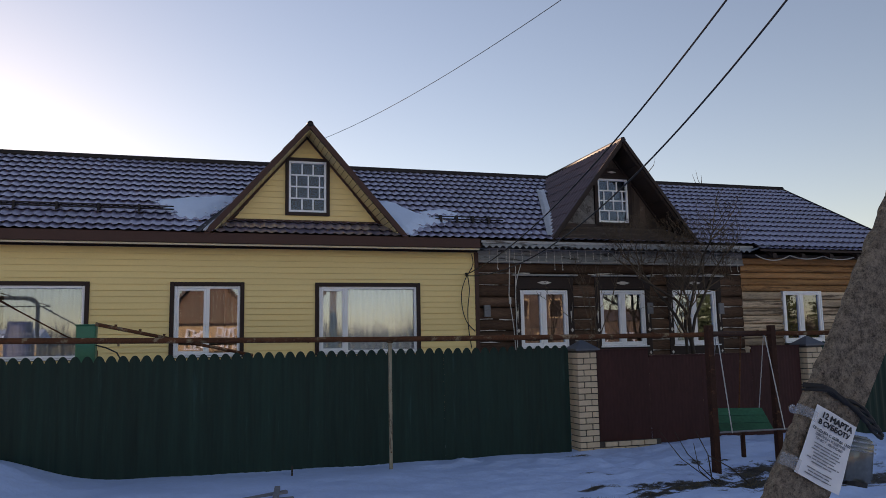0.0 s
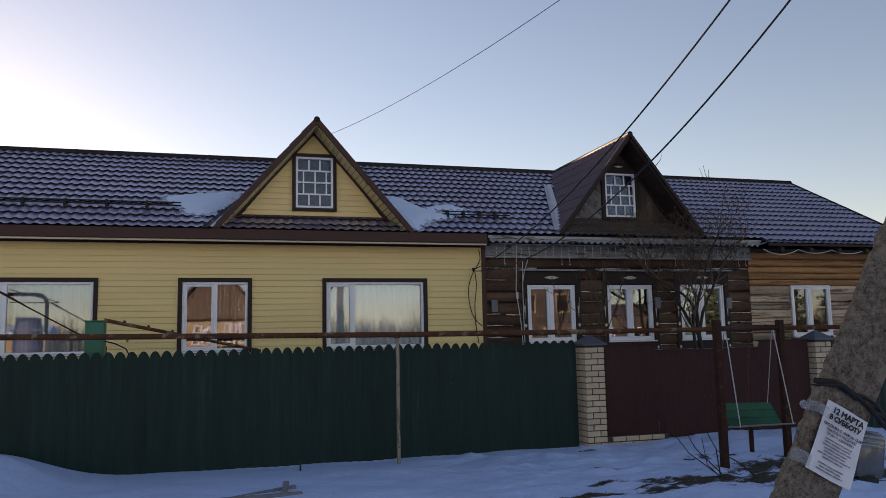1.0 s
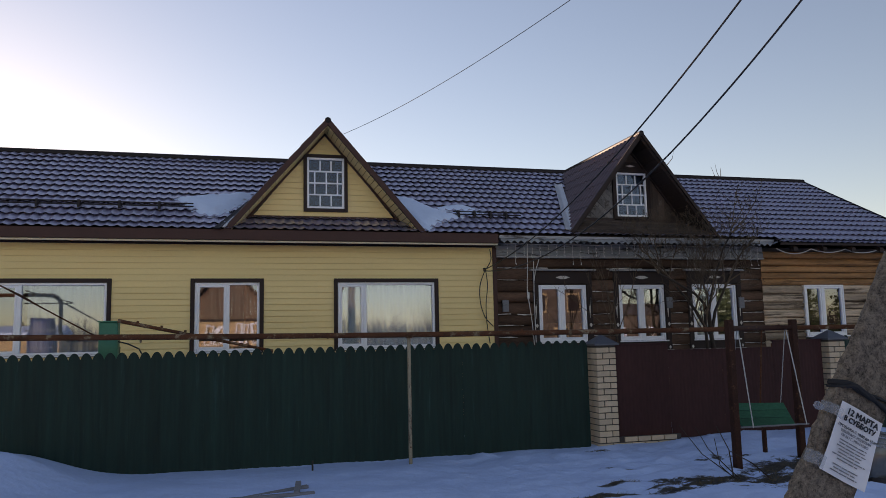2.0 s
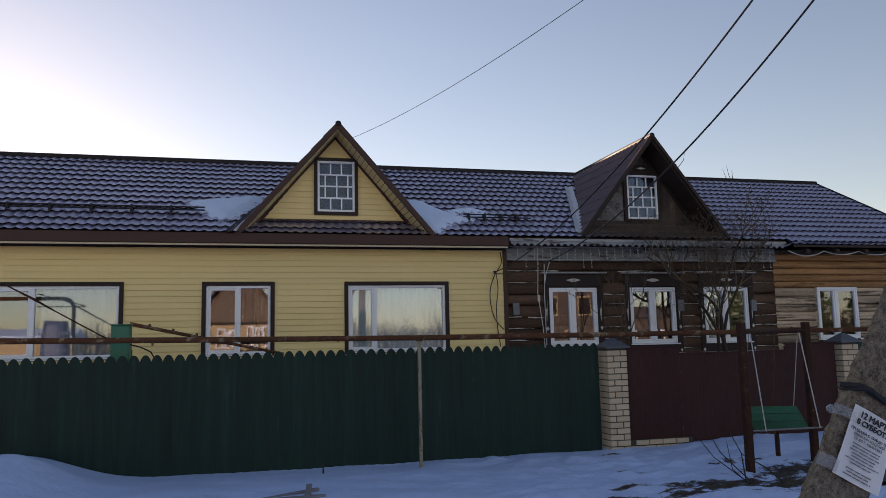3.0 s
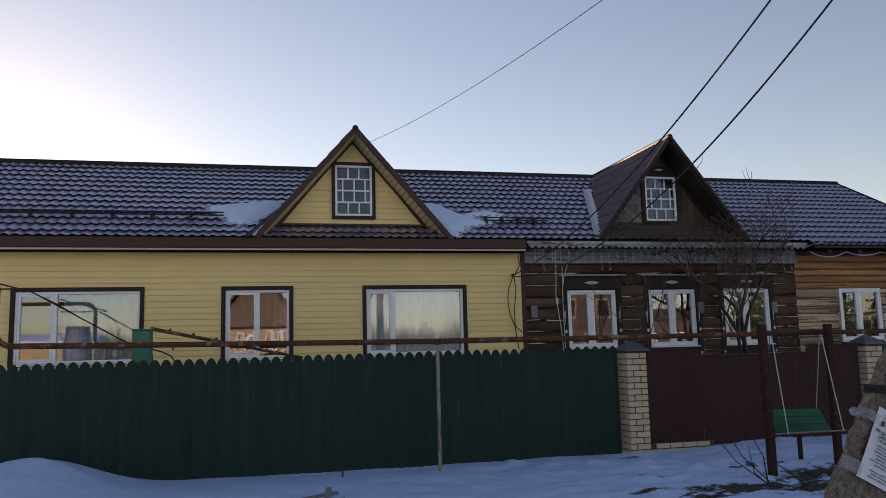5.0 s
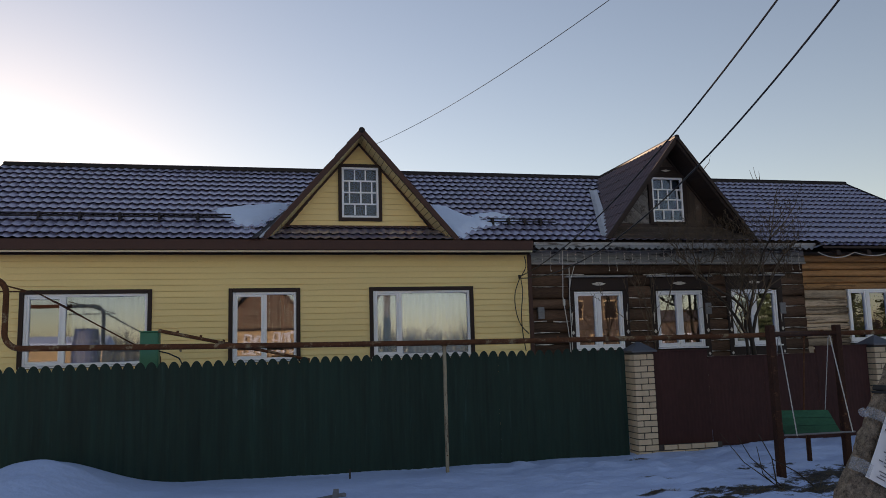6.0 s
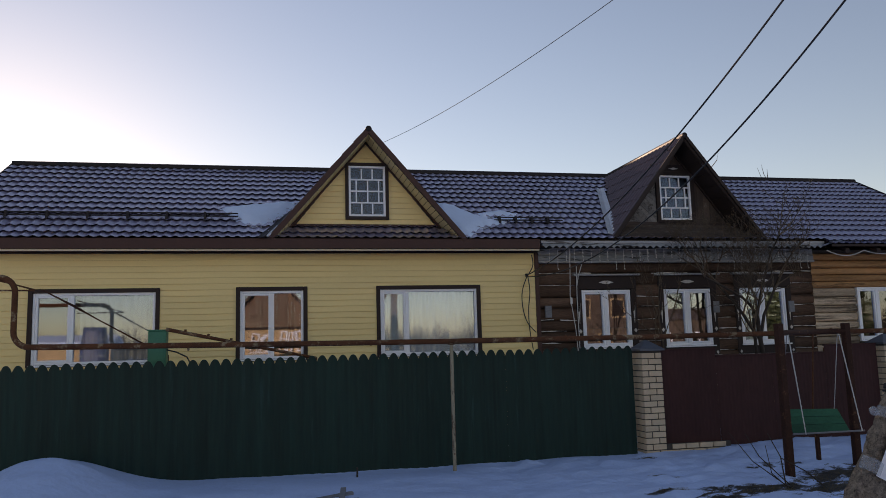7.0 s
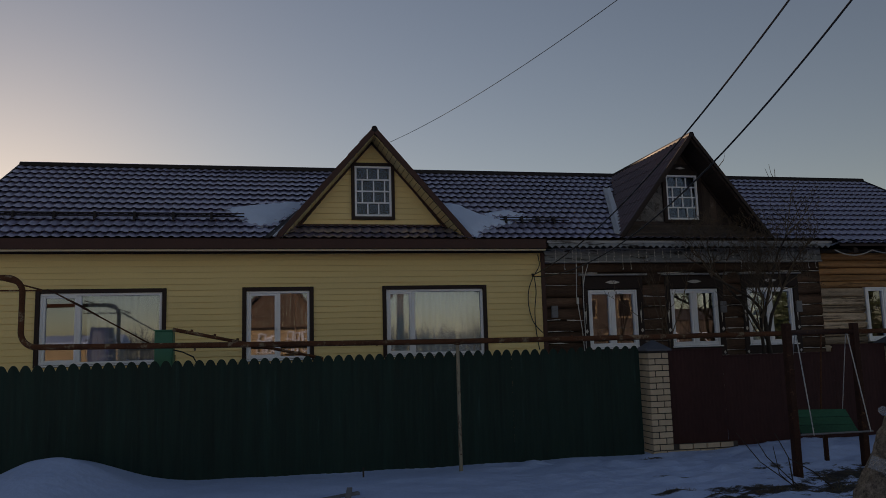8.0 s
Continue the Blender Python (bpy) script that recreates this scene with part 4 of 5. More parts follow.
def pillar(x0, y0, z0, courses, label):
    p = thing("brick_pillar", x0 + 0.19, y0 + 0.19, z0, label, "pillar", "gate pillars")
    rng = random.Random(int(x0 * 7))
    top = z0 + courses * 0.104
    piece("mortar_core", box(x0 + 0.014, x0 + 0.366, y0 + 0.014, y0 + 0.366, z0 - 0.15, top + 0.03), M_MORTAR, p)
    for c in range(-1, courses):
        a, b = z0 + c * 0.104 + 0.004, z0 + c * 0.104 + 0.1
        lay = ((0, .25, 0, .12), (.26, .38, 0, .25), (.13, .38, .26, .38), (0, .12, .13, .38))
        for q in lay:
            qx = (q[0], q[1]) if c % 2 == 0 else (0.38 - q[1], 0.38 - q[0])
            brick(p, x0 + qx[0], x0 + qx[1], y0 + q[2], y0 + q[3], a, b, rng)
    cx, cy = x0 + 0.19, y0 + 0.19
    bm = bmesh.new()
    w = 0.235
    base = [bm.verts.new((cx + sx * w, cy + sy * w, top + dz)) for dz in (0.03, 0.06) for sx, sy in ((-1, -1), (1, -1), (1, 1), (-1, 1))]
    tip = [bm.verts.new((cx + sx * 0.02, cy + sy * 0.02, top + 0.215)) for sx, sy in ((-1, -1), (1, -1), (1, 1), (-1, 1))]
    bm.faces.new(base[:4][::-1])
    bm.faces.new(tip)
    for i in range(4):
        j = (i + 1) % 4
        bm.faces.new((base[i], base[j], base[4 + j], base[4 + i]))
        bm.faces.new((base[4 + i], base[4 + j], tip[j], tip[i]))
    piece("cap", bm, M_CAP, p, "dark grey sheet metal cap")
    return p


pillar(6.165, 12.44, -0.259, 17, "cream brick gate pillar with dark metal cap")
pillar(11.09, 12.44, -0.259, 17, "cream brick gate pillar with dark metal cap by the bare logs")
kerb = thing("brick_kerb", 7.1, 12.5, -0.2, "low row of cream bricks under the gate", "kerb")
piece("mortar_bed", box(6.545, 7.8, 12.5, 12.6, -0.35, -0.07), M_MORTAR, kerb)
rng = random.Random(9)
for r in range(2):
    x = 6.55 + 0.12 * r
    while x < 7.7:
        brick(kerb, x, x + 0.25, 12.47, 12.59, -0.255 + r * 0.098, -0.167 + r * 0.098, rng)
        x += 0.26

# ---- gas pipe on its posts ----
def arc(c, r, a0, a1, n=7):
    return [(c[0] + r * math.cos(radians(a0 + (a1 - a0) * i / n)), c[1], c[2] + r * math.sin(radians(a0 + (a1 - a0) * i / n))) for i in range(n + 1)]


pipe = thing("gas_pipe", 2.68, 11.96, -0.2, "rusty overhead gas pipe on a peeling post", "pipe")
r = 0.22
line = [(-6.5, 11.96, 2.86)] + arc((-3.67 - r, 11.96, 2.86 - r), r, 90, 0) + arc((-3.67 + r, 11.96, 1.86 + r), r, 180, 270) + [(0, 11.96, 1.815), (2.68, 11.96, 1.79), (6, 11.96, 1.78), (12.4, 11.96, 1.78)]
pipe_run = piece("pipe", tube(line, 0.042, 12), M_RUST, pipe, "", True)
for x in (-1.3, 1.4, 4.6, 7.4, 9.6):
    piece("weld_collar", tube([(x - 0.012, 11.96, 1.8), (x + 0.012, 11.96, 1.8)], 0.047, 12), M_RUST, pipe_run)
pipe_leg = piece("post", box(2.655, 2.705, 11.935, 11.985, -0.35, 1.76, 0.006), M_POST, pipe, "post with peeling ochre paint")
piece("saddle", box(2.64, 2.72, 11.91, 12.01, 1.735, 1.752), M_RUST, pipe_leg)
piece("bolt", tube([(2.68, 11.925, 0.05), (2.68, 11.94, 0.05)], 0.012, 6), M_RUST, pipe_leg)
post_far = thing("pipe_post", -6.2, 11.96, -0.2, "rusty post under the raised gas pipe", "post")
piece("shaft", tube([(-6.2, 11.96, -0.3), (-6.2, 11.96, 2.82)], 0.04, 8), M_RUST, post_far)
cab = thing("gas_cabinet", -1.87, 13.0, -0.2, "bright green painted metal cabinet behind the fence", "cabinet")
cab_body = piece("body", box(-2.01, -1.73, 12.86, 13.1, 0.9, 2.08, 0.012), M_BOX, cab)
piece("lid", box(-2.025, -1.715, 12.845, 13.115, 2.08, 2.1, 0.005), M_BOX, cab)
piece("leg", box(-1.9, -1.84, 12.95, 13.01, -0.3, 0.9), M_RUST, cab)
piece("cable", tube([(-1.73, 12.92, 1.78), (-1.58, 12.9, 1.74), (-1.42, 12.88, 1.66), (-1.36, 12.88, 1.55)], 0.012, 6), M_CABLE, cab)
piece("door", box(-1.99, -1.75, 12.852, 12.859, 0.95, 2.04), M_BOX, cab_body)
rod = thing("branch_pipe", -0.6, 12.8, 1.6, "thin dark pipe with fittings slanting down from the cabinet", "pipe")
p0_, p1_ = Vector((-1.73, 12.82, 2.1)), Vector((0.62, 12.82, 1.58))
piece("shaft", tube([p0_, p1_], [0.03, 0.022], 8), M_RUST, rod)
piece("leg", tube([p1_ + Vector((-0.02, 0, 0)), (0.6, 12.82, -0.3)], 0.02, 6), M_RUST, rod)
for k in (0.12, 0.27, 0.42):
    c = p0_.lerp(p1_, k)
    piece("fitting", tube([c, c + Vector((0.01, 0, 0.055))], 0.022, 6), M_RUST, rod)
rail_b = thing("support_rail", -2.6, 13.2, 1.8, "thin dark rod slanting behind the gas pipe", "rod")
piece("shaft", tube([(-3.66, 13.2, 2.78), (-2.2, 13.2, 1.93), (-1.75, 13.2, 1.7)], 0.013, 6), M_BROWNPOST, rail_b)
piece("brace", tube([(-3.7, 13.24, 2.79), (-3.2, 13.24, 2.53), (-2.9, 13.22, 2.34)], 0.01, 6), M_BROWNPOST, rail_b)
piece("foot", tube([(-1.75, 13.2, 1.7), (-1.75, 13.2, -0.3)], 0.02, 6), M_RUST, rail_b)
for a_, b_ in (((-4.4, 11.98, 2.96), (-3.42, 11.98, 2.68)), ((-4.4, 11.98, 2.68), (-3.42, 11.98, 2.67))):
    piece("stay", tube([a_, b_], 0.013, 6), M_RUST, pipe)

# ---- swing ----
swing = thing("garden_swing", 7.9, 10.0, -0.2, "garden swing with a tilted green plank seat on ropes", "swing")
A_, B_ = Vector((6.89, 9.64, 0)), Vector((8.44, 10.2, 0))
for c in (A_, B_):
    piece("post", box(c.x - 0.05, c.x + 0.05, c.y - 0.05, c.y + 0.05, -0.4, 1.9, 0.008), M_BROWNPOST, swing, "rusty square steel post")
dv = (B_ - A_).normalized()
a0, b0 = A_ + Vector((0, 0, 1.775)) + dv * 0.05, B_ + Vector((0, 0, 1.775)) - dv * 0.05
piece("crossbeam", tube([a0, b0], 0.035, 8), M_BROWNPOST, swing, "", True)
s_tl, s_tr, s_bl, s_br = Vector((7.24, 10.16, 0.66)), Vector((8.14, 10.18, 0.63)), Vector((7.27, 10.02, 0.33)), Vector((8.22, 10.04, 0.31))
nrm = (s_tr - s_tl).cross(s_bl - s_tl).normalized()
if nrm.y > 0:
    nrm = -nrm
for k in range(3):
    t0, t1 = k / 3 + 0.008, (k + 1) / 3 - 0.008
    bm = bmesh.new()
    c = [s_tl.lerp(s_bl, t0), s_tr.lerp(s_br, t0), s_tr.lerp(s_br, t1), s_tl.lerp(s_bl, t1)]
    f = [bm.verts.new(v + nrm * 0.012) for v in c]
    g = [bm.verts.new(v - nrm * 0.012) for v in c]
    bm.faces.new(f)
    bm.faces.new(g[::-1])
    for i in range(4):
        bm.faces.new((f[i], g[i], g[(i + 1) % 4], f[(i + 1) % 4]))
    bmesh.ops.recalc_face_normals(bm, faces=bm.faces)
    piece("seat_plank", bm, M_SEAT, swing, "green painted plank")
piece("seat_bar", tube([s_bl + Vector((-0.03, -0.03, -0.01)), s_br + Vector((0.25, 0.0, 0.0))], 0.014, 6), M_PLANK, swing)
piece("seat_leg", box(7.78, 7.83, 10.2, 10.25, -0.1, 0.4), M_BROWNPOST, swing)


def rope(a, b, name, material, parent, r=0.0085):
    a, b = Vector(a), Vector(b)
    n = int((b - a).length / 0.03)
    pts = [a.lerp(b, i / n) + Vector((0.0016 * math.sin(i * 2.2), 0.0016 * math.cos(i * 2.2), 0)) for i in range(n + 1)]
    return piece(name, tube(pts, r, 5), material, parent)


ta, tb = A_ + Vector((0, 0, 1.74)) + dv * 0.21, B_ + Vector((0, 0, 1.74)) - dv * 0.19
rope(ta, (7.42, 9.95, 0.31), "rope", M_ROPE, swing)
rope(tb, (8.4, 10.0, 0.31), "rope", M_ROPE, swing)
rope(ta + Vector((0, 0.03, 0)), s_tl + Vector((-0.03, 0.02, 0)), "chain", M_STEEL, swing, 0.007)
rope(tb + Vector((0, 0.03, 0)), s_tr + Vector((-0.02, 0.02, 0)), "chain", M_STEEL, swing, 0.007)
rope(ta.lerp(tb, 0.48) + Vector((0, 0, 0.03)), (7.74, 10.18, 0.64), "rod", M_RUST, swing, 0.013)

# ---- leaning concrete strut and the pole that it props ----
ax_d, ax_u = Vector((0.48, 0, 0.8773)), Vector((0.8773, 0, -0.48))
P0 = Vector((2.372, 2.54, 1.44))
strut = thing("pole_strut", 1.4, 2.6, -0.1, "leaning weathered concrete pole strut", "utility pole")
SECTION = [(-0.1, 0.005), (-0.085, 0), (0.145, 0), (0.16, 0.03), (0.15, 0.17), (0.03, 0.17), (-0.105, 0.045)]
st_d, st_u = Vector((0.5225, 0, 0.8526)), Vector((0.8526, 0, -0.5225))
bm = bmesh.new()
rings = []
for i in range(206):
    s = -1.9 + i * 0.025
    ring = []
    for j in range(len(SECTION)):
        (u0, v0), (u1, v1) = SECTION[j], SECTION[(j + 1) % len(SECTION)]
        for k in range(6):
            u, v = u0 + (u1 - u0) * k / 6, v0 + (v1 - v0) * k / 6
            e_ = 0.006 * noise.noise((u * 25, v * 25, s * 9)) + 0.0095 * noise.noise((u * 60, v * 60, s * 26))
            ring.append(bm.verts.new(P0 + st_d * s + st_u * (u + e_ * (1 if u > 0 else -1)) + Vector((0, v + e_, 0))))
    rings.append(ring)
for a_, b_ in zip(rings, rings[1:]):
    m_ = len(a_)
    for k in range(m_):
        bm.faces.new((a_[k], a_[(k + 1) % m_], b_[(k + 1) % m_], b_[k]))
bm.faces.new(rings[0])
bm.faces.new(rings[-1][::-1])
bmesh.ops.recalc_face_normals(bm, faces=bm.faces)
piece("shaft", bm, M_CONCRETE, strut)
pole = thing("utility_pole", 4.15, 2.68, -0.1, "upright concrete utility pole carrying the wires", "utility pole")
piece("shaft", prism([(4.04, 2.58), (4.24, 2.58), (4.27, 2.78), (4.01, 2.78)], -0.3, 6.5, "z"), M_CONCRETE, pole)


# notice, tape, black cloth and a plastic canister on the strut
def on_face(u, s, lift=0.0):
    return P0 + ax_d * s + ax_u * u + Vector((0, -lift, 0))


notice = thing("paper_notice", *on_face(0, -0.15), "white printed paper notice taped to the concrete strut", "notice")
bm = bmesh.new()
PU0, PU1, PS0, PS1 = -0.0745, 0.1315, -0.327, -0.043
nu, ns = 8, 10
g = [[bm.verts.new(on_face(PU0 + (PU1 - PU0) * i / nu, PS0 + (PS1 - PS0) * j / ns, 0.014 + 0.003 * math.sin(i * 0.9 + j * 0.5) + (0.02 * (i / nu) ** 3 * (1 - j / ns)))) for i in range(nu + 1)] for j in range(ns + 1)]
for j in range(ns):
    for i in range(nu):
        bm.faces.new((g[j][i], g[j][i + 1], g[j + 1][i + 1], g[j + 1][i]))
sheet_ob = piece("sheet", bm, M_PAPER, notice, "", True)


def lettering(text, u, s, size, material, bold=0.0):
    """One line of words on the notice."""
    text = text.translate(str.maketrans("АВЕКМНОРСТХ", "ABEKMHOPCTX"))
    cu = bpy.data.curves.new("line", "FONT")
    cu.body, cu.size, cu.align_x, cu.align_y, cu.offset, cu.extrude = text, size, "CENTER", "CENTER", 0.0, 0.0004
    tmp = bpy.data.objects.new("line", cu)
    scene.collection.objects.link(tmp)
    bpy.context.view_layer.update()
    me = bpy.data.meshes.new_from_object(tmp.evaluated_get(bpy.context.evaluated_depsgraph_get()))
    bpy.data.objects.remove(tmp)
    if bold:
        heavy = bmesh.new()
        for dx, dy in ((-bold, 0), (bold, 0), (0, -bold), (0, bold)):
            me.transform(Matrix.Translation((dx, dy, 0.00005 * (dx > 0) + 0.0001 * (dy > 0))))
            heavy.from_mesh(me)
            me.transform(Matrix.Translation((-dx, -dy, 0)))
        heavy.to_mesh(me)
        heavy.free()
    o = on_face(u, s, 0.021)
    for v in me.vertices:
        v.co = o + ax_u * v.co.x + ax_d * v.co.y + Vector((0, -v.co.z - 0.004 * max(0, (u + v.co.x)) / 0.1, 0))
    me.materials.clear()
    me.materials.append(material)
    return under(new("lettering", me), sheet_ob)


lettering("12 МАРТА", 0.03, -0.072, 0.034, M_INK, 0.0014)
lettering("В СУББОТУ", 0.026, -0.102, 0.028, M_INK, 0.0014)
lettering("ПРОДАЖА С 10.00 до 13.00", 0.028, -0.134, 0.015, M_INK, 0.0003)
lettering("ШВЕЙНЫХ ИЗДЕЛИЙ", 0.028, -0.151, 0.0145, M_GREYINK, 0.0002)
lettering("ПР-ВО Г. ИВАНОВО", 0.028, -0.167, 0.0145, M_GREYINK, 0.0002)
rng = random.Random(12)
for k in range(11):
    s = -0.185 - k * 0.0122
    w = rng.uniform(0.05, 0.082) * (0.6 if k == 6 else 1)
    if k == 7:
        continue
    bm = bmesh.new()
    u = -w
    while u < w:
        ln = rng.uniform(0.02, 0.055)
        q = [on_face(0.028 + a, s + b, 0.0205 + 0.004 * max(0, a) / 0.1 + 0.016 * max(0, a / 0.1) ** 3 * (-s / 0.3)) for a, b in ((u, -0.0022), (min(u + ln, w), -0.0022), (min(u + ln, w), 0.0022), (u, 0.0022))]
        bm.faces.new([bm.verts.new(c) for c in q])
        u += ln + 0.0035
    piece("text_bar", bm, M_GREYINK, sheet_ob)
for k, (u0, u1, s0, s1) in enumerate(((-0.138, -0.068, -0.112, -0.072), (-0.128, -0.068, -0.322, -0.272))):
    bm = bmesh.new()
    v = [bm.verts.new(c) for c in (on_face(u0, s0, -0.02), on_face(-0.1, s0, 0.021), on_face(u1, s0 - 0.005, 0.027), on_face(u1, s1 - 0.005, 0.027), on_face(-0.1, s1, 0.021), on_face(u0, s1, -0.02))]
    bm.faces.new((v[0], v[1], v[4], v[5]))
    bm.faces.new((v[1], v[2], v[3], v[4]))
    piece("tape", bm, M_TAPE, notice, "clear sticky tape")
bm = bmesh.new()
bmesh.ops.create_icosphere(bm, subdivisions=2, radius=0.018)
for v in bm.verts:
    v.co *= 1 + 0.5 * noise.noise(v.co * 60)
    v.co += on_face(-0.142, -0.1, -0.02)
piece("tape_wad", bm, M_TAPE, notice, "crumpled end of tape")
wrap = thing("black_band", *on_face(0, 0.03), "black cloth band knotted round the concrete strut", "band")
for k in range(5):
    pts = []
    for i in range(19):
        f_ = i / 18
        u = -0.115 + 0.41 * f_
        s = 0.03 - 0.075 * max(0, f_ - 0.35) ** 1.5 + 0.008 * math.sin(6 * f_ + k) + 0.0065 * (k - 2) * (1 - 0.55 * f_) + 0.006 * math.sin(13 * f_ + k * 1.7) - 0.02 * max(0, 0.15 - f_) / 0.15
        lift = 0.014 + 0.009 * math.sin(7 * f_ + k * 2) if u > -0.095 else 0.012 - 3.0 * (-0.095 - u)
        if u > 0.15:
            lift = 0.012 - 0.25 * (u - 0.15)
        pts.append(on_face(u, s, lift))
    piece("strand", tube(pts, [0.0048 + 0.0045 * abs(math.sin(i * 0.8 + k * 1.9)) for i in range(19)], 6), M_BLACK, wrap, "", True)
can = thing("plastic_canister", *on_face(0.18, -0.2, -0.08), "grey plastic canister tied to the strut", "canister")
bm = box(-0.075, 0.075, -0.05, 0.05, -0.12, 0.075, 0.022)
bmesh.ops.bevel(bm, geom=list(bm.edges), offset=0.008, segments=2, affect="EDGES")
o_ = on_face(0.215, -0.125, -0.05)
cz = Vector((0.2, 0, 0.98))
cx_ = Vector((0.98, 0, -0.2))
for v in bm.verts:
    v.co = o_ + cx_ * v.co.x * (1 - 1.2 * max(0, v.co.z)) + Vector((0, v.co.y, 0)) + cz * v.co.z
M_CAN = mat("smoky_plastic", (0.085, 0.095, 0.095), 0.2, 0.0, 0.4, 12, bump=0.15, spec=0.8)
can_body = piece("body", bm, M_CAN, can, "", True)
for z in (0.03, 0.05, 0.015):
    piece("rib", tube([o_ + cx_ * -0.074 + cz * z + Vector((0, -0.05, 0)), o_ + cx_ * 0.058 + cz * z + Vector((0, -0.053, 0))], 0.004, 5), M_TAPE, can_body)
piece("base", tube([o_ + cz * -0.125, o_ + cz * -0.105], 0.06, 12), M_BLACK, can)


# ---- wires ----
def wire(name, a, b, sag, r, label, material=M_CABLE):
    a, b = Vector(a), Vector(b)
    pts = []
    for i in range(41):
        p = a.lerp(b, i / 40)
        p.z -= sag * 4 * (i / 40) * (1 - i / 40)
        pts.append(p)
    tagged(part(name, tube(pts, r, 5), material), label, "wire", "overhead wires")


wire("wire", (5.01, 15.1, 3.12), (4.39, 2.8, 6.0), 0.632, 0.0105, "black insulated wire from the pole to the siding corner")
wire("wire", (5.01, 15.1, 3.10), (4.82, 2.8, 6.0), 1.06, 0.0105, "black insulated wire from the pole to the siding corner")
wire("wire", (2.0, 15.0, 5.80), (4.45, 2.8, 5.61), 0.315, 0.0045, "thin grey wire from the pole to the yellow dormer", M_GREYWIRE)
piece("crossarm", tube([(3.5, 2.81, 6.0), (5.05, 2.81, 6.0)], 0.03, 6), M_RUST, pole)
piece("arm_stay", tube([(4.24, 2.8, 5.5), (4.75, 2.81, 5.98)], 0.02, 6), M_RUST, pole)
piece("hook", tube([(4.2, 2.8, 5.61), (4.46, 2.8, 5.61)], 0.012, 6), M_RUST, pole)

bracket = thing("cable_bracket", 5.04, 15.17, 3.1, "small insulator bracket with hanging black cable loops", "bracket")
piece("arm", tube([(5.04, 15.2, 3.16), (5.04, 15.06, 3.13)], 0.014, 6), M_RUST, bracket)
piece("insulator", tube([(5.02, 15.08, 3.09), (5.02, 15.08, 3.16)], [0.02, 0.03], 8), M_BLACK, bracket)
for pts in (((5.17, 15.15, 3.56), (5.19, 15.14, 3.35), (5.1, 15.13, 3.18), (5.04, 15.1, 3.12)),
            ((5.04, 15.1, 3.12), (4.93, 15.13, 2.8), (4.93, 15.13, 2.45), (5.02, 15.13, 2.15), (5.2, 15.14, 1.95)),
            ((5.05, 15.1, 3.12), (5.09, 15.12, 2.8), (5.05, 15.13, 2.4), (5.06, 15.13, 2.0), (5.12, 15.14, 1.6))):
    ps = [Vector(p) for p in pts]
    fine = []
    for i in range(len(ps) - 1):
        p_1, p_2, p_3, p_4 = ps[max(i - 1, 0)], ps[i], ps[i + 1], ps[min(i + 2, len(ps) - 1)]
        for k in range(6):
            t = k / 6
            fine.append(0.5 * (2 * p_2 + (p_3 - p_1) * t + (2 * p_1 - 5 * p_2 + 4 * p_3 - p_4) * t * t + (3 * p_2 - p_1 - 3 * p_3 + p_4) * t ** 3))
    fine.append(ps[-1])
    piece("cable", tube(fine, 0.01, 6), M_CABLE, bracket, "", True)

# string of icicle lights under the frieze, loose pale cords
lights = thing("light_string", 8.5, 15.15, 3.6, "unlit white icicle light string under the eaves", "light string")
rng = random.Random(21)
piece("cord", tube([(5.45 + 0.32 * i, 14.98, 3.66 + 0.015 * math.sin(i * 1.7)) for i in range(20)], 0.004, 4), M_ROPE, lights)
for i in range(34):
    x = 5.5 + 0.185 * i
    ln = rng.choice((0.18, 0.28, 0.42, 0.24))
    piece("strand", tube([(x, 14.98, 3.66), (x + rng.uniform(-0.015, 0.015), 14.985, 3.66 - ln * 0.5), (x + rng.uniform(-0.02, 0.02), 14.98, 3.66 - ln)], 0.004, 4), M_ROPE, lights)
    for k in range(1, 4):
        zb = 3.66 - ln * k / 3
        piece("bulb", tube([(x, 14.972, zb + 0.012), (x, 14.97, zb - 0.016)], [0.008, 0.012], 5), M_ROPE, lights)
cords = thing("loose_cord", 6.05, 15.2, 2.6, "pale loose cords hanging down the log wall", "cord")
for pts in (((5.94, 14.95, 3.66), (5.98, 15.1, 3.1), (6.0, 15.2, 2.7), (6.1, 15.22, 2.0), (6.13, 15.22, 1.55)), ((6.17, 15.2, 3.35), (6.16, 15.22, 2.6), (6.17, 15.22, 1.6)), ((6.25, 15.1, 3.35), (6.2, 15.2, 3.1), (6.17, 15.22, 2.9))):
    piece("strand", tube(pts, 0.0095, 5), M_ROPE, cords)
piece("junction", box(6.0, 6.05, 15.19, 15.23, 2.52, 2.66, 0.008), M_ROPE, cords)
for x, z in ((9.43, 2.42), (5.53, 2.38), (11.3, 2.4)):
    m_ = part("meter_plate", box(x - 0.07, x + 0.07, YK - 0.07, YK - 0.015, z - 0.13, z + 0.12, 0.006), M_PLANK)
    tagged(m_, "small grey plate fixed to the log wall", "plate", "wall plates")
garland = thing("cable_garland", 13.6, 14.6, 3.6, "pale cable looped under the bare rafters", "cable")
for k in range(4):
    x0, x1 = 11.9 + 0.95 * k, 11.9 + 0.95 * (k + 1)
    piece("loop", tube([(x0 + (x1 - x0) * i / 8, 14.72, 3.6 - 0.4 * (i / 8) * (1 - i / 8) * (1.2 if k == 0 else 0.8)) for i in range(9)], 0.012, 5), M_ROPE, garland)


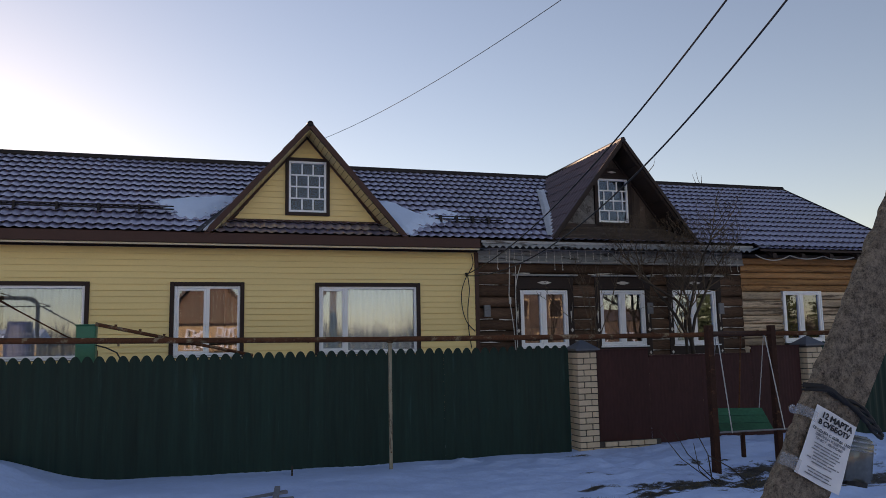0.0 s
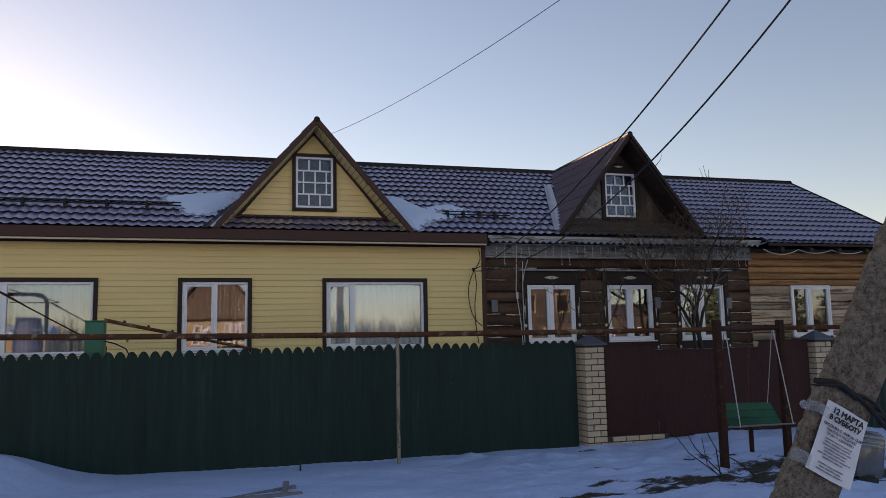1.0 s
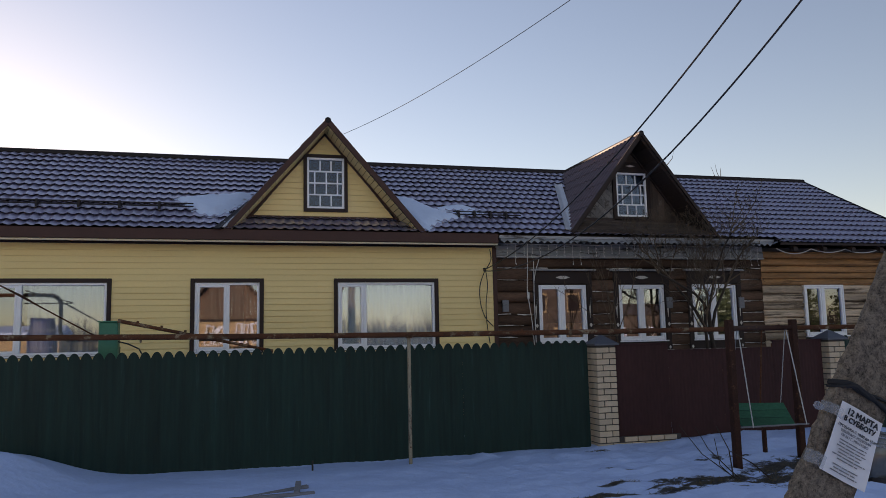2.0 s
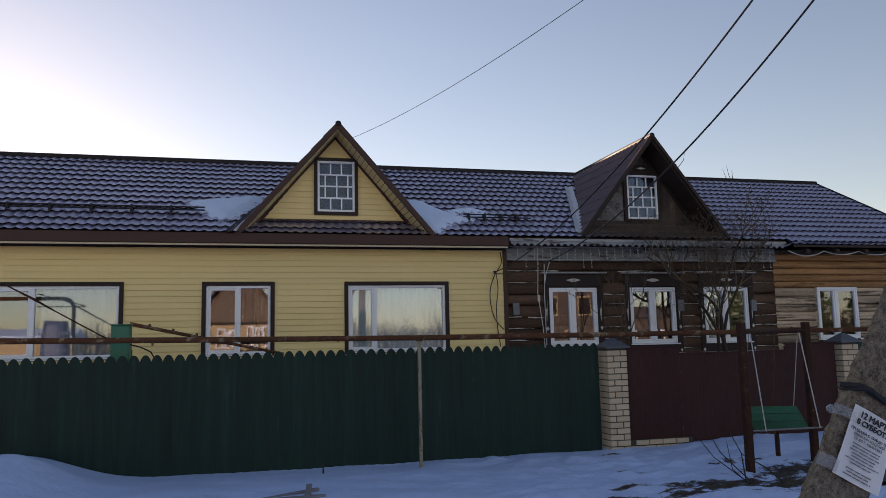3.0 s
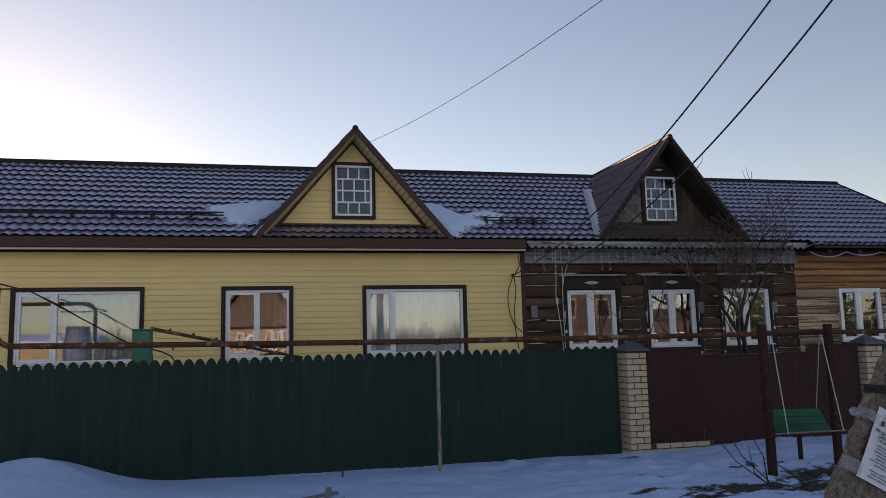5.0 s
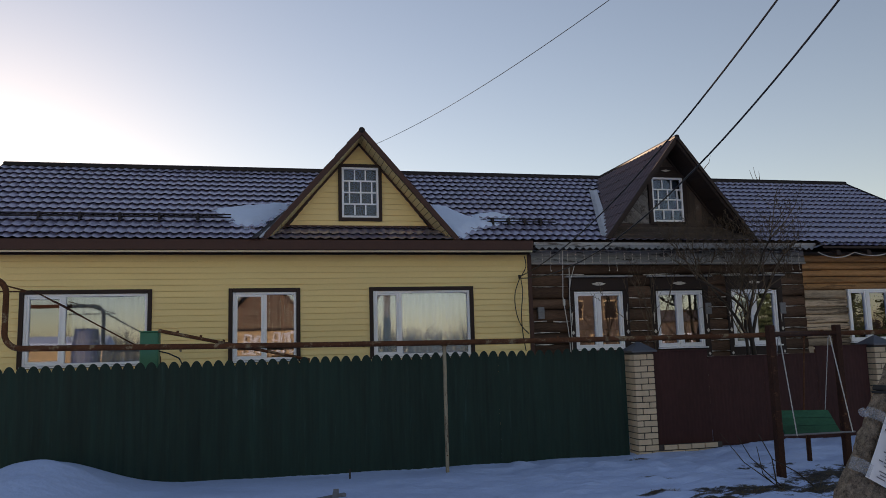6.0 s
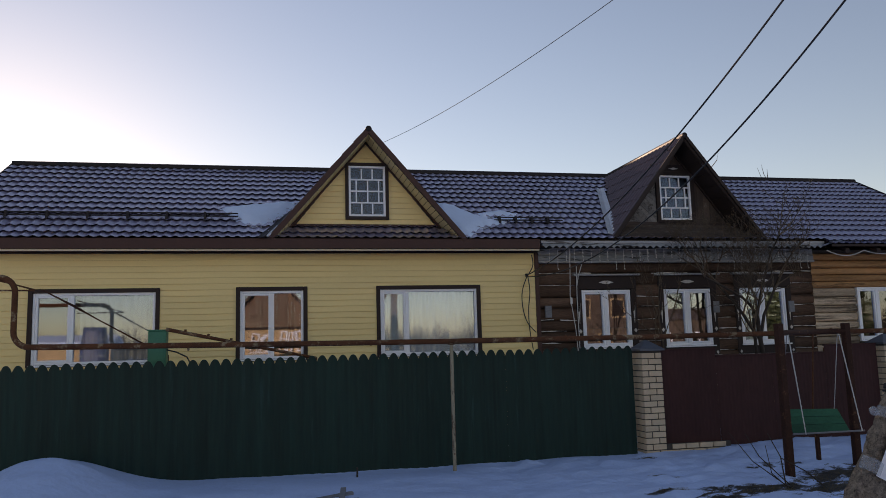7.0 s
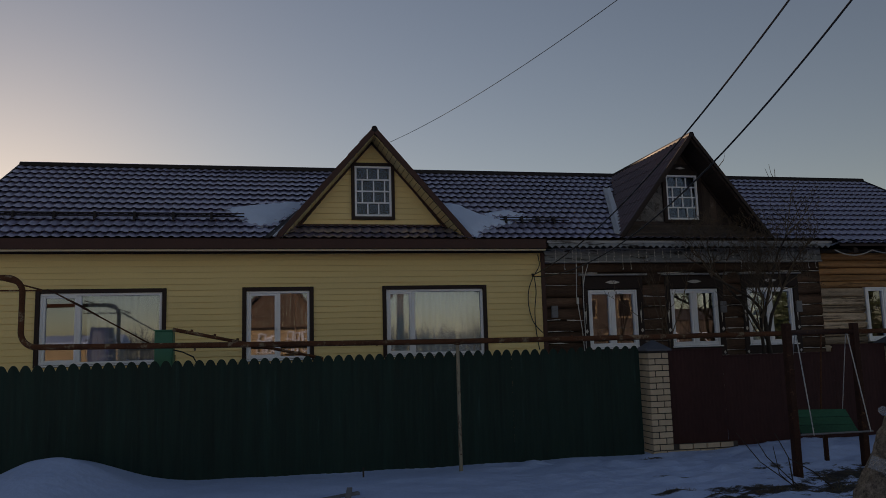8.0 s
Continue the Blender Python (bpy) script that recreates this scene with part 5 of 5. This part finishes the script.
# ---- trees ----
def tree(name, x, y, z, height, spread, seed, trunk_r, label, forks, levels=4, material=None, twig=None, wander=0.3, lean=0.0, top=99.0, reach=99.0, shrink=1.0):
    rng = random.Random(seed)
    t = thing(name, x, y, z, label, "tree")
    trunk, crown = bmesh.new(), bmesh.new()

    def grow(p, d, length, r, level):
        n = 5
        pts, rad = [p], [r]
        for i in range(n):
            d = (d + Vector((rng.uniform(-1, 1), rng.uniform(-1, 1), rng.uniform(-0.6, 0.9))) * wander * (0.5 + 0.2 * level)).normalized()
            p = p + d * length / n
            pts.append(p)
            rad.append(max(0.0035, r * (1 - 0.45 * (i + 1) / n)))
        add_tube(trunk if level < 2 else crown, pts, rad, 7 if level < 2 else 4 if level < 4 else 3, True)
        if level >= levels or p.z > top:
            return
        kids = forks[min(level, len(forks) - 1)]
        for k in range(kids):
            i = rng.randint(2, n) if k else n
            q = pts[i]
            az = rng.uniform(0, 2 * math.pi)
            nd = (d * rng.uniform(0.25, 0.8) + Vector((math.cos(az) * spread, math.sin(az) * spread * 0.7, rng.uniform(0.1, 1.2)))).normalized()
            room = min(1, max(0.2, (top + 0.3 - q.z) / 1.8)) * min(1, max(0.2, (reach + 0.4 - abs(q.x - x)) / 1.0))
            grow(q, nd, room * shrink * length * rng.uniform(0.6, 0.92), rad[i] * rng.uniform(0.62, 0.85), level + 1)

    grow(Vector((x, y, z)), Vector((lean, 0, 1)), height, trunk_r, 0)
    piece("trunk", trunk, material or M_BARK, t, "", True)
    piece("crown", crown, twig or M_BARK, t, "", True)
    return t


tree("apple_tree", 9.68, 14.05, -0.3, 2.5, 0.95, 5, 0.075, "bare apple tree with crooked dark branches before the log wall", (5, 4, 4, 3, 3, 3), 6, M_BARK, M_TWIG, 0.32, top=5.0, reach=1.9, shrink=0.9)
tree("shrub", 7.5, 14.2, -0.3, 2.0, 0.6, 8, 0.024, "thin bare shrub behind the brick pillar", (6, 4, 3, 3), 4, M_TWIG, M_TWIG, 0.25, top=3.3, reach=1.0)
def far_tree(x, top, twigs, seed, label):
    """A slim tree far behind the house, of which the tip alone clears the ridge."""
    rng = random.Random(seed)
    t = thing("far_tree", x, 27, 0, label, "tree", "trees behind the house")
    piece("trunk", tube([(x, 27, 0), (x + 0.1, 27, top * 0.6), (x, 27, top)], [0.12, 0.06, 0.006], 6), M_BARK, t)
    crown = bmesh.new()
    for i in range(twigs):
        z0 = top - rng.uniform(0.0, 2.2)
        d = rng.uniform(-0.55, 0.55)
        k = rng.uniform(0.3, 0.75)
        a_ = Vector((x, 27, z0))
        m_ = a_ + Vector((d * 0.6, rng.uniform(-0.2, 0.2), k * 0.5))
        e_ = m_ + Vector((d * 0.25, 0, k * 0.5))
        add_tube(crown, [a_, m_, e_], [0.018, 0.013, 0.006], 4)
    piece("crown", crown, M_TWIG, t)


far_tree(19.4, 8.5, 14, 3, "bare tree tip rising behind the roof ridge")
far_tree(16.85, 8.65, 5, 11, "slim bare tree tip behind the roof ridge")
stems = thing("cut_stems", 6.6, 9.5, -0.2, "bare brown bush stems in the snow", "bush")
for pts in (((6.9, 8.9, -0.25), (6.8, 9.2, -0.05), (6.6, 9.4, 0.1)), ((6.5, 9.2, -0.25), (6.66, 9.5, 0.1), (6.62, 9.7, 0.4)),
            ((6.77, 9.2, -0.4), (6.52, 9.3, -0.2), (6.1, 9.3, 0.1), (5.78, 9.3, 0.49)), ((6.77, 9.2, -0.4), (6.5, 9.3, -0.12), (6.2, 9.3, 0.16), (6.02, 9.3, 0.46)), ((6.7, 9.0, -0.35), (6.45, 9.15, -0.2), (6.3, 9.2, -0.05), (6.27, 9.25, 0.3))):
    piece("stem", tube(pts, [0.011, 0.008, 0.006, 0.004][:len(pts)], 6), M_BARK, stems)

# ---- planks in the snow before the fence ----
planks = thing("plank_trestle", 0.7, 10.3, -0.2, "grey planks nailed crosswise lying in the snow", "planks")
bm = box(-1.15, 0.13, -0.04, 0.035, -0.02, 0.02, 0.004)
bmesh.ops.transform(bm, matrix=pose(0.82, 10.34, -0.16, 0, -4, 14), verts=bm.verts)
piece("plank", bm, M_PLANK, planks)
bm = box(-0.035, 0.035, -0.2, 0.2, -0.025, 0.025, 0.004)
bmesh.ops.transform(bm, matrix=pose(0.8, 10.18, -0.125, 8, 0, -8), verts=bm.verts)
piece("plank", bm, M_PLANK, planks)
bm = box(-0.75, 0.4, -0.035, 0.035, -0.02, 0.02, 0.004)
bmesh.ops.transform(bm, matrix=pose(0.6, 10.0, -0.175, 0, 0, 2), verts=bm.verts)
piece("plank", bm, M_PLANK, planks)
stub = part("stake", tube([(1.16, 11.9, -0.3), (1.16, 11.9, -0.06)], 0.015, 6), M_BARK)
tagged(stub, "short dark stake in the snow by the fence", "stake")

# ---- across the street, behind the camera ----
over = thing("far_house", -0.3, -18, 0, "brown gabled house with a sunlit ochre wall across the street", "house")
piece("wall", box(-3.3, 2.7, -24, -18, -0.2, 3.15), M_OCHRE, over)
for k in range(26):
    a, b = -3.3 + k * 0.231, -3.3 + (k + 1) * 0.231 - 0.015
    za, zb = 6.4 - 1.07 * abs(a + 0.3), 6.4 - 1.07 * abs(b + 0.3)
    piece("gable_board", prism([(a, 3.15), (b, 3.15), (b, max(3.2, zb)), (a, max(3.2, za))], -18.06 - 0.02 * (k % 2), -18.0 - 0.02 * (k % 2), "y"), M_FARBOARD, over)
piece("ledge", box(-3.5, 2.9, -18.0, -17.8, 3.08, 3.2), M_DARKTRIM, over)
for sgn in (-1, 1):
    piece("roof", prism([(-0.3, 6.5), (-0.3 + sgn * 3.6, 2.65), (-0.3 + sgn * 3.6, 2.8), (-0.3, 6.68)], -24.3, -17.6, "y"), M_FARROOF, over)
piece("door", box(0.55, 0.75, -17.98, -17.9, 0.0, 3.0, 0.01), M_OCHRE, over)
for x, tilt, w, h in ((-1.7, 10, 0.45, 1.25), (-1.15, 16, 0.4, 1.2), (-0.62, -28, 0.55, 1.0), (0.05, 8, 0.38, 1.35), (0.48, 9, 0.34, 1.3), (1.15, -6, 0.5, 1.3)):
    sash_ob = thing("old_window_frame", x, -17.7, 1.6, "old white window frame leaning on the sunlit wall", "window frame", "leaning window frames")
    m_ = pose(x, -17.7, 1.65, 8, tilt, 0)
    for r in ((0, 0.09, 0, h), (w - 0.09, w, 0, h), (0.09, w - 0.09, h - 0.09, h), (0.09, w - 0.09, 0, 0.09), (0.09, w - 0.09, h * 0.6, h * 0.6 + 0.05)):
        bm = box(r[0], r[1], -0.03, 0.03, r[2], r[3], 0.006)
        bmesh.ops.transform(bm, matrix=m_, verts=bm.verts)
        piece("bar", bm, M_WHITE, sash_ob)
bench = thing("work_bench", 0, -17.7, 0, "plain wooden bench under the leaning window frames", "bench")
piece("top", box(-2.2, 2.2, -17.95, -17.4, 1.55, 1.63, 0.01), M_OCHRE, bench)
for x in (-2.0, 0, 2.0):
    piece("leg", box(x - 0.05, x + 0.05, -17.8, -17.5, -0.2, 1.55), M_OCHRE, bench)
shed = thing("far_shed", -13, -21, 0, "low sunlit shed with snow on its roof", "shed")
piece("wall", box(-16.5, -10.2, -24, -21, -0.2, 2.3), M_OCHRE, shed)
bm = prism([(-24.3, 2.3), (-20.7, 2.3), (-20.9, 2.65), (-22.5, 3.1), (-24.1, 2.6)], -16.7, -10.0, "x")
piece("snow_cover", bm, M_SNOW, shed)
# unseen block, added to give window_1 its dark blue mirrored shape
stack = thing("blue_block", -9, -11.2, 0, "tall dark blue block added for the reflection in window_1", "stack")
bm = bmesh.new()
rings = []
for i in range(13):
    z = -0.2 + 3.35 * i / 12
    rings.append([bm.verts.new((-9 + (0.62 - 0.3 * max(0, i / 12 - 0.75) ** 0.7) * math.copysign(abs(math.cos(q)) ** 0.5, math.cos(q)) * (1 + 0.06 * noise.noise((q * 2, z * 1.5, 2))), -11.2 + 0.6 * math.copysign(abs(math.sin(q)) ** 0.5, math.sin(q)) * (1 + 0.06 * noise.noise((q * 2, z, 5))), z)) for q in [math.tau * k / 20 for k in range(20)]])
for r0, r1 in zip(rings, rings[1:]):
    for k in range(20):
        bm.faces.new((r0[k], r0[(k + 1) % 20], r1[(k + 1) % 20], r1[k]))
bm.faces.new(rings[-1])
piece("block_body", bm, M_BLUEBLOCK, stack, "", True)
for z in (0.9, 1.7, 2.5):
    piece("cross_band", box(-9.66, -8.34, -11.83, -10.57, z, z + 0.06, 0.01), M_PLANK, stack)
street_fence = part("far_fence", box(-40, 40, -16.06, -16, -0.2, 1.0), M_FARROOF)
tagged(street_fence, "plain wooden fence across the street", "fence")
for k, (x, y, h) in enumerate(((7.6, -27, 1.0), (14.2, -28, 1.35), (15.6, -30, 1.5), (-7.0, -29, 1.5), (-14, -30, 1.4))):
    tree("street_tree", x, y, 0, h, 0.6, 40 + k, 0.07, "bare street tree in low sun", (5, 4, 4, 3), 4, M_BARK, M_BARK, 0.2)
over_b = thing("far_house", 24, -20, 0, "tall brown house with a lower wing in low sun", "house")
piece("wall", box(19.0, 25.6, -28, -20, -0.2, 5.6), M_FARWALL, over_b)
piece("roof", prism([(18.6, 5.5), (26.0, 5.5), (22.3, 8.2)], -28.4, -19.6, "y"), M_FARROOF, over_b)
piece("wing_wall", box(25.6, 33, -27, -20.5, -0.2, 3.3), M_FARWALL, over_b)
piece("wing_roof", prism([(-27.4, 3.2), (-20.1, 3.2), (-23.7, 4.15)], 25.6, 33.4, "x"), M_FARROOF, over_b)
for x, z in ((20.0, 1.0), (22.0, 1.0), (24.0, 1.0), (20.4, 3.4), (23.0, 3.4)):
    w_ = piece("window_frame", box(x, x + 1.1, -20.03, -19.95, z, z + 1.4), M_OCHRE, over_b)
    piece("pane", box(x + 0.1, x + 1.0, -19.95, -19.94, z + 0.1, z + 1.3), M_DARKTRIM, w_)
for x in (26.8, 29.0, 31.2):
    w_ = piece("window_frame", box(x, x + 1.1, -20.53, -20.45, 1.0, 2.3), M_WHITE, over_b)
    piece("pane", box(x + 0.1, x + 1.0, -20.45, -20.44, 1.1, 2.2), M_DARKTRIM, w_)
M_NEEDLE = mat("needles", (0.075, 0.095, 0.035), 0.9, 0.0, 0.4, 2, bump=0.3)
for k in range(6):
    c = thing("conifer", 36 + 3.2 * k, -21 - k % 2 * 2, 0, "dense green conifer across the street", "tree", "conifers")
    rng = random.Random(70 + k)
    bm = bmesh.new()
    for i in range(900):
        z = 0.6 + 7.5 * rng.random() ** 1.3
        a_ = rng.uniform(0, 6.283)
        r_ = (8.4 - z) * 0.33 * rng.uniform(0.4, 1.0)
        o = Vector((36 + 3.2 * k + r_ * math.cos(a_), -21 - k % 2 * 2 + r_ * math.sin(a_), z))
        q = [o + Vector((rng.uniform(-0.4, 0.4), rng.uniform(-0.4, 0.4), rng.uniform(-0.3, 0.2))) for _ in range(3)]
        bm.faces.new([bm.verts.new(v) for v in q])
    piece("foliage", bm, M_NEEDLE, c)
    piece("trunk", tube([(36 + 3.2 * k, -21 - k % 2 * 2, 0), (36 + 3.2 * k, -21 - k % 2 * 2, 8)], [0.15, 0.03], 6), M_BARK, c)

# ---- dead grass on the thawed patches ----
M_GRASS = mat("dead_grass", (0.16, 0.12, 0.06), 0.9, 0.0, 0.4, 6, bump=0)
rng = random.Random(33)
bm = bmesh.new()
for i in range(2600):
    cx, cy, rx, ry, s_ = MUD[rng.randrange(len(MUD))]
    x, y = rng.gauss(cx, rx * 0.5), rng.gauss(cy, ry * 0.55)
    if mud_at(x, y) < 0.45:
        continue
    z = ground_height(x, y) - 0.01
    a_ = rng.uniform(0, 6.283)
    h_ = rng.uniform(0.015, 0.06)
    w_ = Vector((math.cos(a_), math.sin(a_), 0)) * 0.005
    t_ = Vector((rng.uniform(-0.05, 0.05), rng.uniform(-0.05, 0.05), h_))
    o = Vector((x, y, z))
    bm.faces.new([bm.verts.new(v) for v in (o - w_, o + w_, o + w_ * 0.3 + t_)])
grass = part("dead_grass", bm, M_GRASS)
tagged(grass, "flattened dead grass on the thawed mud", "grass", kind="stuff")

# ---- bare woods on the far side of the street, joined ----
rng = random.Random(51)
bm = bmesh.new()
for i in range(2000):
    x, y = rng.uniform(-60, 130), rng.uniform(-95, -60)
    h_ = rng.uniform(2.4, 5.0) + 2.0 * noise.noise((x * 0.06, 0, 3))
    add_tube(bm, [(x, y, 0), (x + rng.uniform(-0.3, 0.3), y, h_ * 0.6), (x + rng.uniform(-0.8, 0.8), y, h_)], [0.09, 0.05, 0.02], 3, False)
    for k in range(8):
        z0_ = h_ * rng.uniform(0.3, 0.9)
        add_tube(bm, [(x, y, z0_), (x + rng.uniform(-1.3, 1.3), y + rng.uniform(-0.5, 0.5), z0_ + rng.uniform(0.4, 1.4))], [0.035, 0.015], 3, False)
woods = part("far_woods", bm, M_BARK)
tagged(woods, "belt of bare brown woods beyond the street", "woods", kind="stuff")
